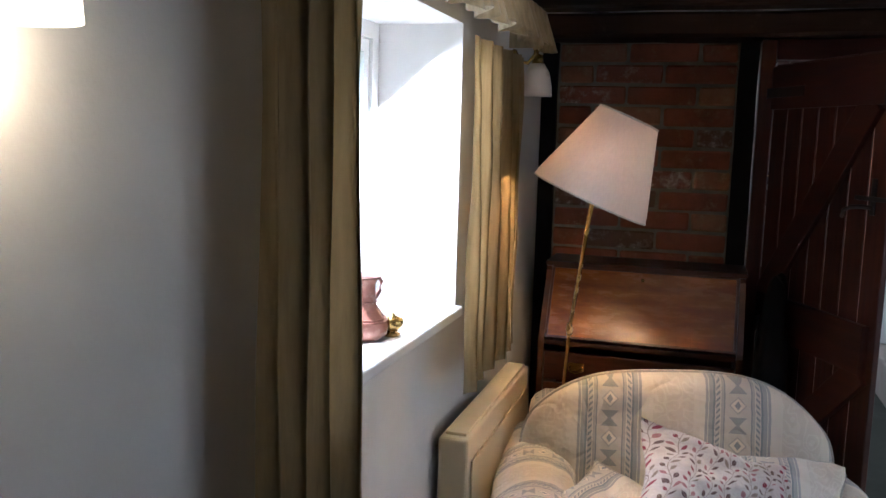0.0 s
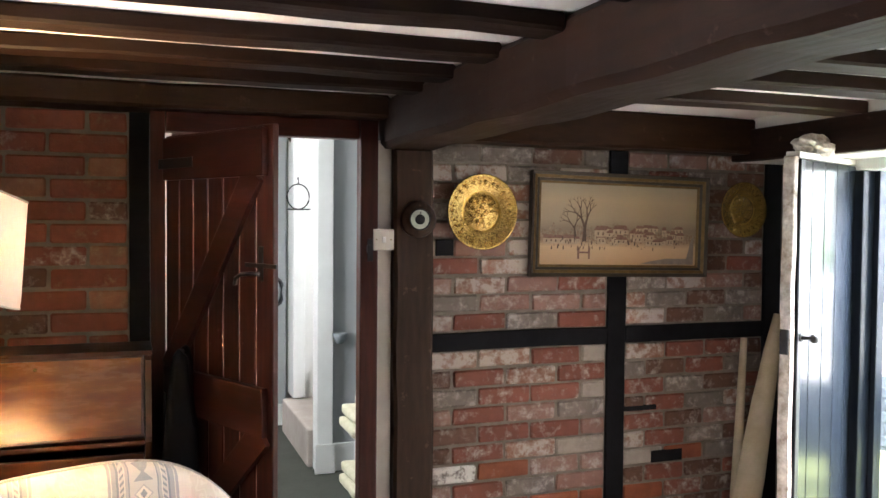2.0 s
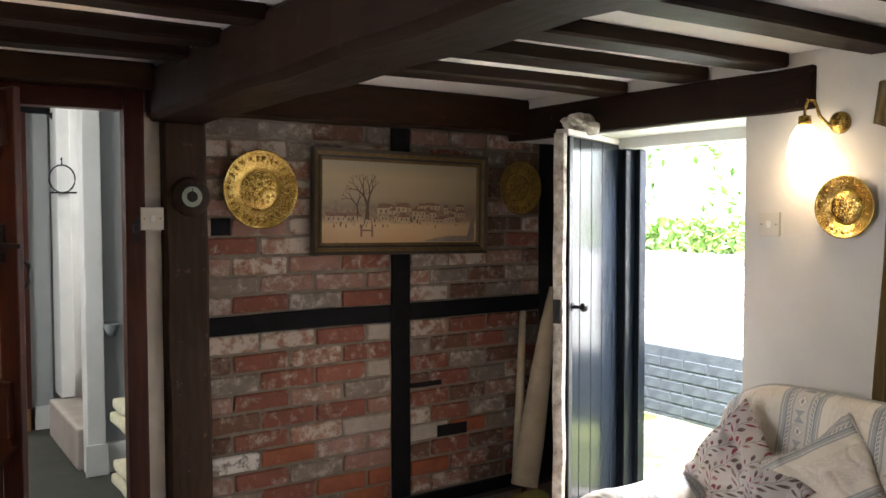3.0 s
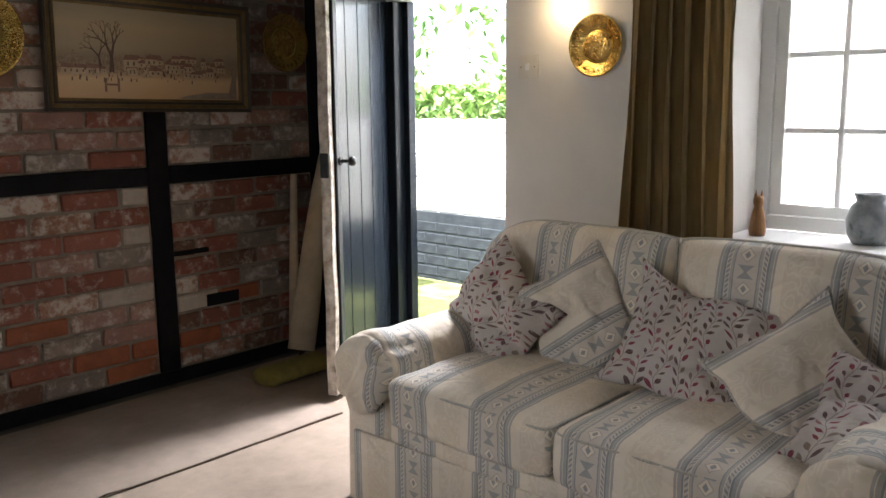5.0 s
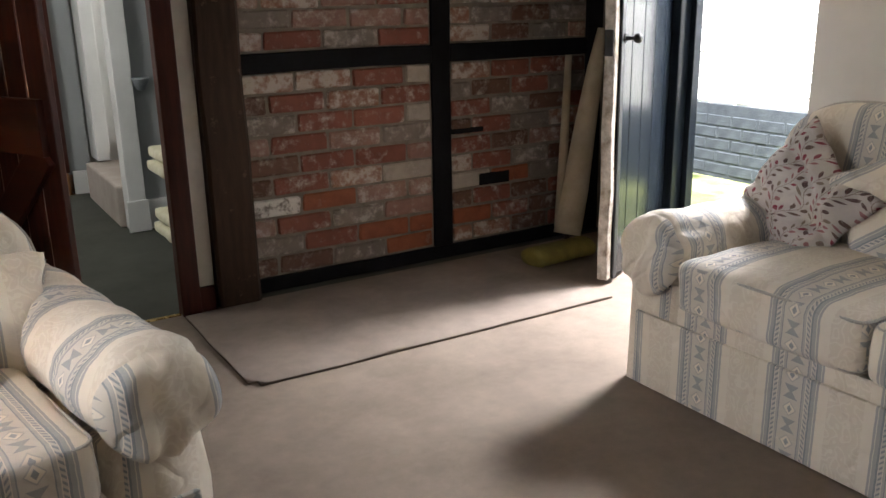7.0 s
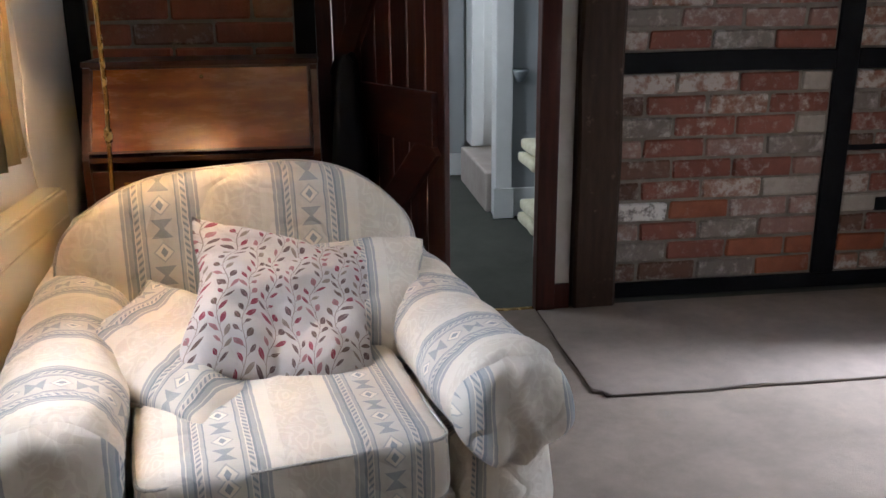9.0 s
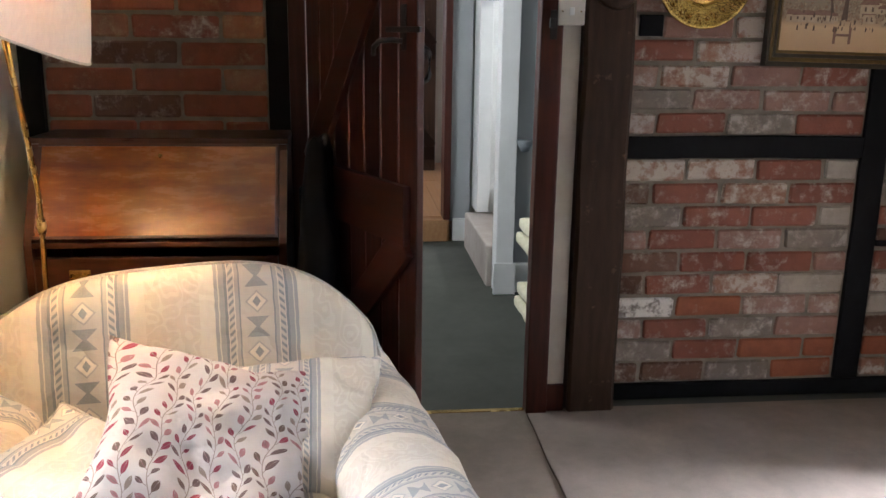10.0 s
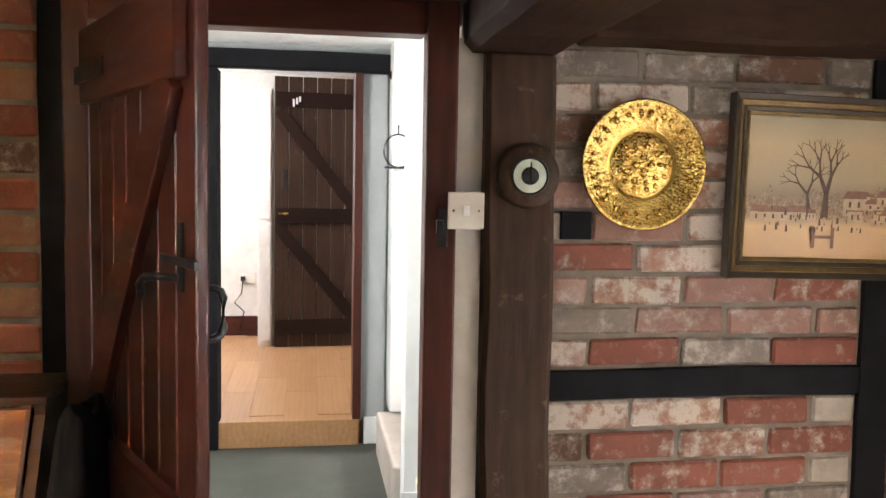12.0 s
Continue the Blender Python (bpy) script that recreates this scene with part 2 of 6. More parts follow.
def mat_leaf_print(name):
    """Off-white cotton embroidered with trailing vines and paired leaves; u and v in metres."""
    m, N, L, P = nodes_of(name)
    uv = coords(m, "UV")
    warp = noise_tex(m, uv, 4, 1, 0.4)
    off = N.new("ShaderNodeVectorMath")
    off.operation = "MULTIPLY_ADD"
    L.new(warp.outputs["Color"], off.inputs[0])
    off.inputs[1].default_value = (0.12, 0.12, 0.0)
    L.new(uv, off.inputs[2])
    sp = N.new("ShaderNodeSeparateXYZ")
    L.new(off.outputs[0], sp.inputs[0])
    u, v = sp.outputs[0], sp.outputs[1]
    wide, step = 0.054, 0.026
    cu = mth(m, "MULTIPLY", u, 1 / wide)
    col_id = mth(m, "FLOOR", cu)
    x = mth(m, "MULTIPLY", mth(m, "SUBTRACT", mth(m, "FRACT", cu), 0.5), wide)
    vs_ = mth(m, "ADD", v, mth(m, "MULTIPLY", col_id, 0.0411))
    x = mth(m, "SUBTRACT", x, mth(m, "MULTIPLY", mth(m, "SINE", mth(m, "MULTIPLY", vs_, 52.0)), 0.008))
    thread = mth(m, "LESS_THAN", mth(m, "ABSOLUTE", x), 0.0008)
    leaves, tint = None, None
    for side, shift in ((1, 0.0), (-1, 0.5)):
        cv = mth(m, "ADD", mth(m, "MULTIPLY", vs_, 1 / step), shift)
        row = mth(m, "FLOOR", cv)
        y = mth(m, "MULTIPLY", mth(m, "SUBTRACT", mth(m, "FRACT", cv), 0.5), step)
        wn_ = N.new("ShaderNodeTexWhiteNoise")
        wn_.noise_dimensions = "2D"
        c = N.new("ShaderNodeCombineXYZ")
        L.new(mth(m, "ADD", col_id, 17.0 * side), c.inputs[0])
        L.new(row, c.inputs[1])
        L.new(c.outputs[0], wn_.inputs["Vector"])
        dx = mth(m, "MULTIPLY_ADD", x, side, -0.0125)
        a = 0.85
        lx = mth(m, "ADD", mth(m, "MULTIPLY", dx, math.cos(a)), mth(m, "MULTIPLY", y, math.sin(a)))
        ly = mth(m, "SUBTRACT", mth(m, "MULTIPLY", y, math.cos(a)), mth(m, "MULTIPLY", dx, math.sin(a)))
        ab = mth(m, "ABSOLUTE", ly)
        edge = mth(m, "ADD", mth(m, "MULTIPLY", mth(m, "MULTIPLY", lx, lx), 36.0), ab)
        size = mth(m, "MULTIPLY_ADD", wn_.outputs[0], 0.0024, 0.0034)
        leaf = mth(m, "LESS_THAN", edge, size)
        stalk = mth(m, "MULTIPLY", mth(m, "LESS_THAN", ab, 0.0006), mth(m, "MULTIPLY", mth(m, "LESS_THAN", lx, 0.004), mth(m, "GREATER_THAN", lx, -0.017)))
        thread = mth(m, "MAXIMUM", thread, mth(m, "MULTIPLY", stalk, mth(m, "GREATER_THAN", dx, -0.0125)))
        vein = mth(m, "LESS_THAN", ab, 0.0004)
        leaf = mth(m, "SUBTRACT", leaf, mth(m, "MULTIPLY", vein, 0.5), clamp=True)
        leaves = leaf if leaves is None else mth(m, "MAXIMUM", leaves, leaf)
        tint = wn_.outputs[0] if tint is None else mixc(m, leaf, tint, wn_.outputs[0])
    lc = steps(m, mth(m, "FRACT", mth(m, "MULTIPLY", tint, 7.3)), [(0.0, (0.24, 0.035, 0.06)), (0.22, (0.33, 0.15, 0.16)), (0.40, (0.13, 0.08, 0.075)), (0.70, (0.25, 0.20, 0.16)), (0.88, (0.14, 0.09, 0.07))])
    st = noise_tex(m, uv, 6, 4)
    base = mixc(m, st.outputs[0], (0.60, 0.56, 0.53), (0.46, 0.415, 0.385))
    c1 = mixc(m, mth(m, "MULTIPLY", thread, 0.8), base, (0.20, 0.14, 0.12))
    L.new(mixc(m, leaves, c1, lc), P.inputs["Base Color"])
    w = noise_tex(m, uv, 380, 2)
    crease = noise_tex(m, coords(m, "Object"), 15, 3, 0.55)
    soft = bump(m, crease.outputs[0], 0.6, 0.025)
    L.new(bump(m, mth(m, "ADD", w.outputs[0], leaves), 0.35, 0.0012, soft), P.inputs["Normal"])
    P.inputs["Roughness"].default_value = 0.85
    return m


def mat_carpet(name, c1, c2, pile=350, scale=2.5):
    m, N, L, P = nodes_of(name)
    g = N.new("ShaderNodeNewGeometry")
    pos = g.outputs["Position"]
    big = noise_tex(m, pos, scale, 5, 0.6)
    med = noise_tex(m, pos, 22, 4, 0.7)
    fine = noise_tex(m, pos, pile, 2)
    f = mth(m, "ADD", mth(m, "MULTIPLY", big.outputs[0], 0.6), mth(m, "ADD", mth(m, "MULTIPLY", med.outputs[0], 0.2), mth(m, "MULTIPLY", fine.outputs[0], 0.2)))
    L.new(ramp(m, f, [(0.35, c1), (0.65, c2)]), P.inputs["Base Color"])
    L.new(bump(m, mth(m, "ADD", fine.outputs[0], med.outputs[0]), 0.5, 0.004), P.inputs["Normal"])
    P.inputs["Roughness"].default_value = 0.95
    P.inputs["Specular IOR Level"].default_value = 0.15
    return m


def mat_brass(name, c1=(0.46, 0.29, 0.07), c2=(0.78, 0.55, 0.19), scale=110):
    m, N, L, P = nodes_of(name)
    v = coords(m)
    vo = N.new("ShaderNodeTexVoronoi")
    vo.inputs["Scale"].default_value = scale
    L.new(v, vo.inputs["Vector"])
    n = noise_tex(m, v, 30, 5)
    L.new(ramp(m, n.outputs[0], [(0.3, c1), (0.7, c2)]), P.inputs["Base Color"])
    h = mth(m, "ADD", vo.outputs["Distance"], mth(m, "MULTIPLY", n.outputs[0], 0.8))
    L.new(bump(m, h, 0.6, 0.0035), P.inputs["Normal"])
    P.inputs["Metallic"].default_value = 1.0
    P.inputs["Roughness"].default_value = 0.26
    return m


def mat_glow(name, color, strength, base=(0.85, 0.8, 0.7)):
    m, N, L, P = nodes_of(name)
    P.inputs["Base Color"].default_value = (*base, 1)
    P.inputs["Emission Color"].default_value = (*color, 1)
    P.inputs["Emission Strength"].default_value = strength
    P.inputs["Roughness"].default_value = 0.5
    return m


def mat_shade(name):
    m, N, L, P = nodes_of(name)
    out = N["Material Output"]
    tr = N.new("ShaderNodeBsdfTranslucent")
    tr.inputs[0].default_value = (0.80, 0.72, 0.72, 1)
    mx = N.new("ShaderNodeMixShader")
    mx.inputs[0].default_value = 0.13
    v = noise_tex(m, coords(m, "Object", (1, 1, 0.2)), 160, 3)
    L.new(ramp(m, v.outputs[0], [(0.3, (0.66, 0.56, 0.48)), (0.7, (0.72, 0.62, 0.53))]), P.inputs["Base Color"])
    P.inputs["Roughness"].default_value = 0.8
    L.new(P.outputs[0], mx.inputs[1])
    L.new(tr.outputs[0], mx.inputs[2])
    L.new(mx.outputs[0], out.inputs[0])
    return m


def mat_glass(name):
    m, N, L, P = nodes_of(name)
    P.inputs["Base Color"].default_value = (1, 1, 1, 1)
    P.inputs["Transmission Weight"].default_value = 1.0
    P.inputs["Roughness"].default_value = 0.0
    P.inputs["IOR"].default_value = 1.45
    return m


def mat_curtain(name, c1, c2):
    m, N, L, P = nodes_of(name)
    out = N["Material Output"]
    v = coords(m, "Object", (1, 1, 0.15))
    n = noise_tex(m, v, 60, 4)
    f = noise_tex(m, coords(m), 500, 2)
    col = ramp(m, n.outputs[0], [(0.3, c1), (0.7, c2)])
    L.new(col, P.inputs["Base Color"])
    L.new(bump(m, f.outputs[0], 0.3, 0.001), P.inputs["Normal"])
    P.inputs["Roughness"].default_value = 0.8
    P.inputs["Sheen Weight"].default_value = 0.2
    tr = N.new("ShaderNodeBsdfTranslucent")
    L.new(col, tr.inputs[0])
    mx = N.new("ShaderNodeMixShader")
    mx.inputs[0].default_value = 0.18
    L.new(P.outputs[0], mx.inputs[1])
    L.new(tr.outputs[0], mx.inputs[2])
    L.new(mx.outputs[0], out.inputs[0])
    return m


BRICKS = {
    "R": mat_brick("red_brick", (0.215, 0.069, 0.043), (0.275, 0.100, 0.064), 0.85, cut=0.585),
    "O": mat_brick("orange_brick", (0.295, 0.079, 0.033), (0.312, 0.103, 0.046), 0.5, cut=0.66),
    "D": mat_brick("dark_brick", (0.123, 0.059, 0.036), (0.172, 0.087, 0.056), 0.7, cut=0.58),
    "W": mat_brick("limewashed_brick", (0.262, 0.119, 0.072), (0.312, 0.158, 0.105), 0.95, cut=0.50),
    "P": mat_brick("pink_brick", (0.29, 0.155, 0.12), (0.34, 0.205, 0.165), 0.8, cut=0.56),
    "G": mat_brick("grey_brick", (0.185, 0.150, 0.126), (0.25, 0.205, 0.172), 0.75, cut=0.56),
    "C": mat_brick("cream_brick", (0.40, 0.345, 0.285), (0.48, 0.42, 0.35), 0.6, cut=0.56),
    "X": mat_brick("flaking_white_brick", (0.10, 0.07, 0.055), (0.12, 0.085, 0.065), 1.0, (0.82, 0.79, 0.74), 0.465),
    "S": mat_brick("soot_warm_brick", (0.22, 0.070, 0.038), (0.34, 0.112, 0.060), 0.5, (0.420, 0.343, 0.206), 0.62),
    "T": mat_brick("tan_warm_brick", (0.27, 0.125, 0.070), (0.35, 0.17, 0.10), 0.4, (0.450, 0.385, 0.232), 0.58),
}
M_MORTAR = mat_plain("lime_mortar", (0.145, 0.122, 0.097), (0.25, 0.212, 0.172), 14, 0.9, 0, 0.6, 0.006, 220)
M_BLACK = mat_plain("black_timber_paint", (0.004, 0.004, 0.005), (0.010, 0.010, 0.012), 12, 0.7, 0, 0.4, 0.003, 90, spec=0.12)
M_OAK = mat_wood("old_oak_beam", (0.010, 0.0045, 0.003), (0.036, 0.0165, 0.010), "y", 0.6, 7, 4, 0.006, worn=0.4, spec=0.12)
M_OAK_X = mat_wood("old_oak_joist", (0.008, 0.0035, 0.0025), (0.024, 0.0105, 0.006), "x", 0.6, 7, 4, 0.005, worn=0.15, spec=0.12)
M_OAK_P = mat_wood("worn_wall_plate_oak", (0.014, 0.006, 0.003), (0.055, 0.026, 0.012), "x", 0.6, 6, 4, 0.006, worn=0.3, spec=0.12)
M_OAK_Z = mat_wood("old_oak_post", (0.018, 0.009, 0.005), (0.070, 0.036, 0.020), "z", 0.5, 6, 5, 0.006, worn=0.7)
M_MAHOG = mat_wood("red_brown_door_wood", (0.026, 0.007, 0.005), (0.085, 0.021, 0.012), "z", 0.38, 8, 4, 0.002, 0.15)
M_MAHOG_X = mat_wood("red_brown_ledge_wood", (0.026, 0.007, 0.005), (0.085, 0.021, 0.012), "x", 0.38, 8, 4, 0.002, 0.15)
# orange-brown oak of the fall front, its colour gilded to carry the lamp's highlight
M_BUREAU = mat_wood("polished_oak_lamp_glow", (0.13, 0.035, 0.006), (0.36, 0.125, 0.018), "x", 0.26, 4, 5, 0.0003, 0.6)
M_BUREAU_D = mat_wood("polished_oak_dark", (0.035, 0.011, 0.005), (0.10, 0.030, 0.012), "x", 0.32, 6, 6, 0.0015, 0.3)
M_GAP = mat_plain("pale_groove", (0.42, 0.29, 0.25), (0.58, 0.44, 0.39), 30, 0.6)
M_WALL = mat_plain("cream_plaster", (0.60, 0.575, 0.54), (0.67, 0.645, 0.61), 3, 0.85, 0, 0.35, 0.004, 60)
M_CEIL = mat_plain("white_ceiling_plaster", (0.80, 0.79, 0.77), (0.86, 0.85, 0.83), 4, 0.9, 0, 0.4, 0.004, 50)
M_GREYWALL = mat_plain("blue_grey_emulsion", (0.36, 0.375, 0.378), (0.41, 0.425, 0.428), 3, 0.8, 0, 0.2, 0.002, 80)
M_WHITE = mat_plain("white_gloss_paint", (0.72, 0.72, 0.70), (0.80, 0.80, 0.78), 6, 0.35, 0, 0.15, 0.001, 60)
M_OFFWHITE = mat_plain("aged_cream_paint", (0.50, 0.47, 0.42), (0.62, 0.59, 0.53), 9, 0.5, 0, 0.3, 0.002, 60)
M_CARPET = mat_carpet("beige_carpet", (0.165, 0.133, 0.105), (0.285, 0.232, 0.185))
M_RUG = mat_carpet("beige_carpet_strip", (0.18, 0.145, 0.12), (0.285, 0.235, 0.195), 300, 3.5)
M_EDGE = mat_plain("carpet_cut_edge", (0.035, 0.022, 0.015), (0.11, 0.08, 0.055), 14, 0.95)
M_HALL = mat_carpet("grey_green_carpet", (0.072, 0.074, 0.062), (0.102, 0.104, 0.088), 300, 3)
M_STAIR = mat_carpet("stair_carpet_beige", (0.36, 0.31, 0.27), (0.46, 0.41, 0.36), 300, 6)
M_FLOORWOOD = mat_wood("laminate_oak", (0.30, 0.155, 0.07), (0.46, 0.27, 0.135), "y", 0.35, 8, 4, 0.0005, 0.1)
M_STRIPE = mat_stripe("striped_upholstery")
M_LEAF = mat_leaf_print("leaf_print_cotton")
M_SOOTCLOTH = mat_plain("dark_label_cloth", (0.03, 0.03, 0.035), (0.07, 0.065, 0.06), 60, 0.9)
M_PIPE = mat_plain("cord_piping", (0.30, 0.29, 0.26), (0.60, 0.56, 0.49), 260, 0.8, 0, 0.6, 0.002, 400)
M_CURTAIN = mat_curtain("olive_gold_curtain", (0.265, 0.185, 0.078), (0.355, 0.255, 0.115))
M_CURTAIN_B = mat_curtain("curtain_lining", (0.45, 0.36, 0.22), (0.55, 0.45, 0.29))
M_VALANCE = mat_curtain("striped_valance_cloth", (0.28, 0.21, 0.11), (0.46, 0.37, 0.22))
M_BRASS = mat_brass("embossed_brass")
M_BRASS_D = mat_brass("tarnished_brass", (0.28, 0.18, 0.04), (0.52, 0.35, 0.10))
M_BRASS_P = mat_plain("polished_brass", (0.50, 0.33, 0.10), (0.62, 0.43, 0.16), 20, 0.25, 1.0, 0.05, 0.0005)
M_BRASS_R = mat_plain("plain_dark_brass", (0.36, 0.22, 0.05), (0.50, 0.33, 0.09), 14, 0.28, 1.0, 0.1, 0.001)
M_IRON = mat_plain("black_iron", (0.012, 0.012, 0.012), (0.03, 0.03, 0.03), 30, 0.45, 0.6, 0.4, 0.002, 150)
M_GILT = mat_plain("old_gilt_frame", (0.12, 0.078, 0.028), (0.22, 0.145, 0.055), 30, 0.42, 0.5, 0.3, 0.001, 200)
M_FRAMEDARK = mat_plain("dark_frame_rebate", (0.03, 0.022, 0.014), (0.055, 0.04, 0.025), 20, 0.45)
M_BLACKDOOR = mat_wood("black_gloss_door", (0.006, 0.008, 0.011), (0.016, 0.021, 0.028), "z", 0.20, 9, 8, 0.0006, 0.0)
M_SOOT = mat_plain("dull_black_paint", (0.005, 0.006, 0.008), (0.014, 0.016, 0.02), 12, 0.5)
M_PEEL = mat_plain("peeling_white_paint", (0.16, 0.12, 0.08), (0.66, 0.62, 0.56), 22, 0.7, 0, 0.6, 0.004, 90)
M_SHADE = mat_shade("pale_pink_lampshade")
M_GLOW = mat_glow("lit_glass_shade", (1.0, 0.80, 0.52), 0.6)
M_GLASSWHITE = mat_plain("opal_glass", (0.62, 0.55, 0.47), (0.68, 0.61, 0.53), 6, 0.3)
M_GLASS = mat_glass("window_glass")
M_RADIATOR = mat_plain("cream_enamel", (0.50, 0.42, 0.27), (0.56, 0.48, 0.32), 5, 0.35, 0, 0.05, 0.0005)
M_PLASTIC = mat_plain("ivory_plastic", (0.58, 0.54, 0.47), (0.64, 0.60, 0.53), 8, 0.4, 0, 0.03, 0.0005)
M_CAT = mat_wood("carved_pale_wood", (0.20, 0.09, 0.035), (0.46, 0.26, 0.12), "z", 0.5, 5, 20, 0.002)
M_CERAMIC = mat_plain("grey_glazed_pottery", (0.10, 0.12, 0.13), (0.30, 0.32, 0.33), 18, 0.3, 0, 0.1, 0.001)
M_TERRA = mat_plain("pink_brown_pottery", (0.26, 0.10, 0.07), (0.42, 0.20, 0.15), 26, 0.25)
M_CANVAS = mat_plain("cream_canvas", (0.42, 0.34, 0.22), (0.56, 0.47, 0.33), 10, 0.85, 0, 0.5, 0.004, 90)
M_MOSSY = mat_plain("olive_ribbed_cloth", (0.13, 0.105, 0.018), (0.24, 0.20, 0.04), 14, 0.85, 0, 0.6, 0.006, 100)
M_PLINTH = mat_plain("black_tarred_brick", (0.026, 0.031, 0.038), (0.052, 0.06, 0.068), 10, 0.9, 0, 0.6, 0.006, 80, spec=0.15)
M_LIMEWASH = mat_plain("whitewashed_brick", (0.74, 0.74, 0.72), (0.82, 0.82, 0.80), 6, 0.85, 0, 0.5, 0.006, 60)
M_GRAVEL = mat_plain("mossy_gravel", (0.07, 0.10, 0.015), (0.24, 0.25, 0.10), 7, 0.95, 0, 1.0, 0.02, 70)
M_MOSS = mat_plain("yellow_green_moss", (0.08, 0.11, 0.015), (0.24, 0.27, 0.05), 14, 0.95, 0, 0.8, 0.006, 120)
M_FOLIAGE = mat_plain("green_leaves", (0.10, 0.20, 0.035), (0.26, 0.40, 0.10), 5, 0.45)
M_CREAMWOOL = mat_plain("cream_towel", (0.62, 0.58, 0.40), (0.74, 0.70, 0.54), 40, 0.95, 0, 0.6, 0.004, 200)
M_BLACKVINYL = mat_plain("black_vinyl", (0.003, 0.003, 0.005), (0.007, 0.007, 0.010), 16, 0.7, 0, 0.3, 0.002, 120, spec=0.15)


# ---- building blocks ----
def finish(name, bm, material, parent=None, label="", smooth=False, kind="", matrix=None):
    me = bpy.data.meshes.new(name)
    bmesh.ops.recalc_face_normals(bm, faces=bm.faces)
    bm.to_mesh(me)
    bm.free()
    for mt in (material if isinstance(material, (list, tuple)) else [material]):
        me.materials.append(mt)
    if smooth:
        for p in me.polygons:
            p.use_smooth = True
    ob = new(name, me)
    if parent is not None:
        ob.parent = parent
    if matrix is not None:
        ob.matrix_local = matrix
    tagged(ob, label=label, kind=kind)
    return ob


def part(name, bm, material, parent, label="", smooth=False, matrix=None):
    return finish(name, bm, material, parent, label, smooth, "", matrix)


def thing(name, label, category, matrix=None, group=""):
    e = new(name)
    e.empty_display_size = 0.1
    if matrix is not None:
        e.matrix_world = matrix
    return tagged(e, label, category, group)


def add_box(bm, x0, x1, y0, y1, z0, z1, m=None):
    vs = [bm.verts.new((x, y, z)) for z in (z0, z1) for y in (y0, y1) for x in (x0, x1)]
    for q in ((0, 1, 3, 2), (4, 6, 7, 5), (0, 4, 5, 1), (2, 3, 7, 6), (0, 2, 6, 4), (1, 5, 7, 3)):
        bm.faces.new([vs[i] for i in q])
    if m is not None:
        bmesh.ops.transform(bm, matrix=m, verts=vs)
    return vs


def box(x0, x1, y0, y1, z0, z1, bevel=0.0, seg=2, m=None):
    bm = bmesh.new()
    add_box(bm, x0, x1, y0, y1, z0, z1)
    if bevel:
        bmesh.ops.bevel(bm, geom=bm.edges[:], offset=bevel, segments=seg, affect="EDGES", profile=0.6)
    if m is not None:
        bmesh.ops.transform(bm, matrix=m, verts=bm.verts)
    return bm


def rough_beam(x0, x1, y0, y1, z0, z1, axis, bevel=0.015, wob=0.012, step=0.12, seed=0.0):
    """A hewn timber: cut along its length and pushed about."""
    bm = box(x0, x1, y0, y1, z0, z1, bevel, 1)
    i = "xyz".index(axis)
    lo, hi = ((x0, x1), (y0, y1), (z0, z1))[i]
    k = lo + step
    while k < hi - 0.02:
        no = [0, 0, 0]
        no[i] = 1
        co = [0, 0, 0]
        co[i] = k
        bmesh.ops.bisect_plane(bm, geom=bm.verts[:] + bm.edges[:] + bm.faces[:], plane_co=co, plane_no=no)
        k += step
    for v in bm.verts:
        for j in range(3):
            if j != i:
                p = v.co.copy()
                p[i] *= 3.0
                v.co[j] += wob * noise.noise(Vector((p.x * 1.3 + seed, p.y * 1.3 + 7 * j, p.z * 1.3)))
    return bm


def tube(points, r, seg=8, closed=False, bm=None, radii=None):
    own = bm or bmesh.new()
    rings = []
    n = len(points)
    P = [Vector(p) for p in points]
    up = Vector((0, 0, 1))
    for i, p in enumerate(P):
        a = P[(i - 1) % n] if closed or i > 0 else p
        b = P[(i + 1) % n] if closed or i < n - 1 else p
        d = (b - a).normalized()
        s = d.cross(up)
        if s.length < 0.05:
            s = d.cross(Vector((1, 0, 0)))
        s.normalize()
        t = s.cross(d)
        rr = radii[i] if radii else r
        rings.append([own.verts.new(p + rr * (math.cos(w) * s + math.sin(w) * t)) for w in [2 * math.pi * k / seg for k in range(seg)]])
    for i in range(n if closed else n - 1):
        A, B = rings[i], rings[(i + 1) % n]
        for k in range(seg):
            own.faces.new((A[k], A[(k + 1) % seg], B[(k + 1) % seg], B[k]))
    if not closed:
        own.faces.new(rings[0][::-1])
        own.faces.new(rings[-1])
    return own


def lathe(profile, seg=32, bm=None, m=None):
    own = bm or bmesh.new()
    rings = []
    for r, z in profile:
        rings.append([own.verts.new((r * math.cos(2 * math.pi * k / seg), r * math.sin(2 * math.pi * k / seg), z)) for k in range(seg)])
    for a, b in zip(rings, rings[1:]):
        for k in range(seg):
            own.faces.new((a[k], a[(k + 1) % seg], b[(k + 1) % seg], b[k]))
    if profile[0][0] > 1e-4:
        own.faces.new(rings[0][::-1])
    if profile[-1][0] > 1e-4:
        own.faces.new(rings[-1])
    bmesh.ops.remove_doubles(own, verts=own.verts, dist=1e-5)
    if m is not None:
        bmesh.ops.transform(own, matrix=m, verts=own.verts)
    return own


def set_uv(bm, fn):
    uv = bm.loops.layers.uv.verify()
    bm.normal_update()
    for f in bm.faces:
        for l in f.loops:
            l[uv].uv = fn(l.vert.co, f.normal)


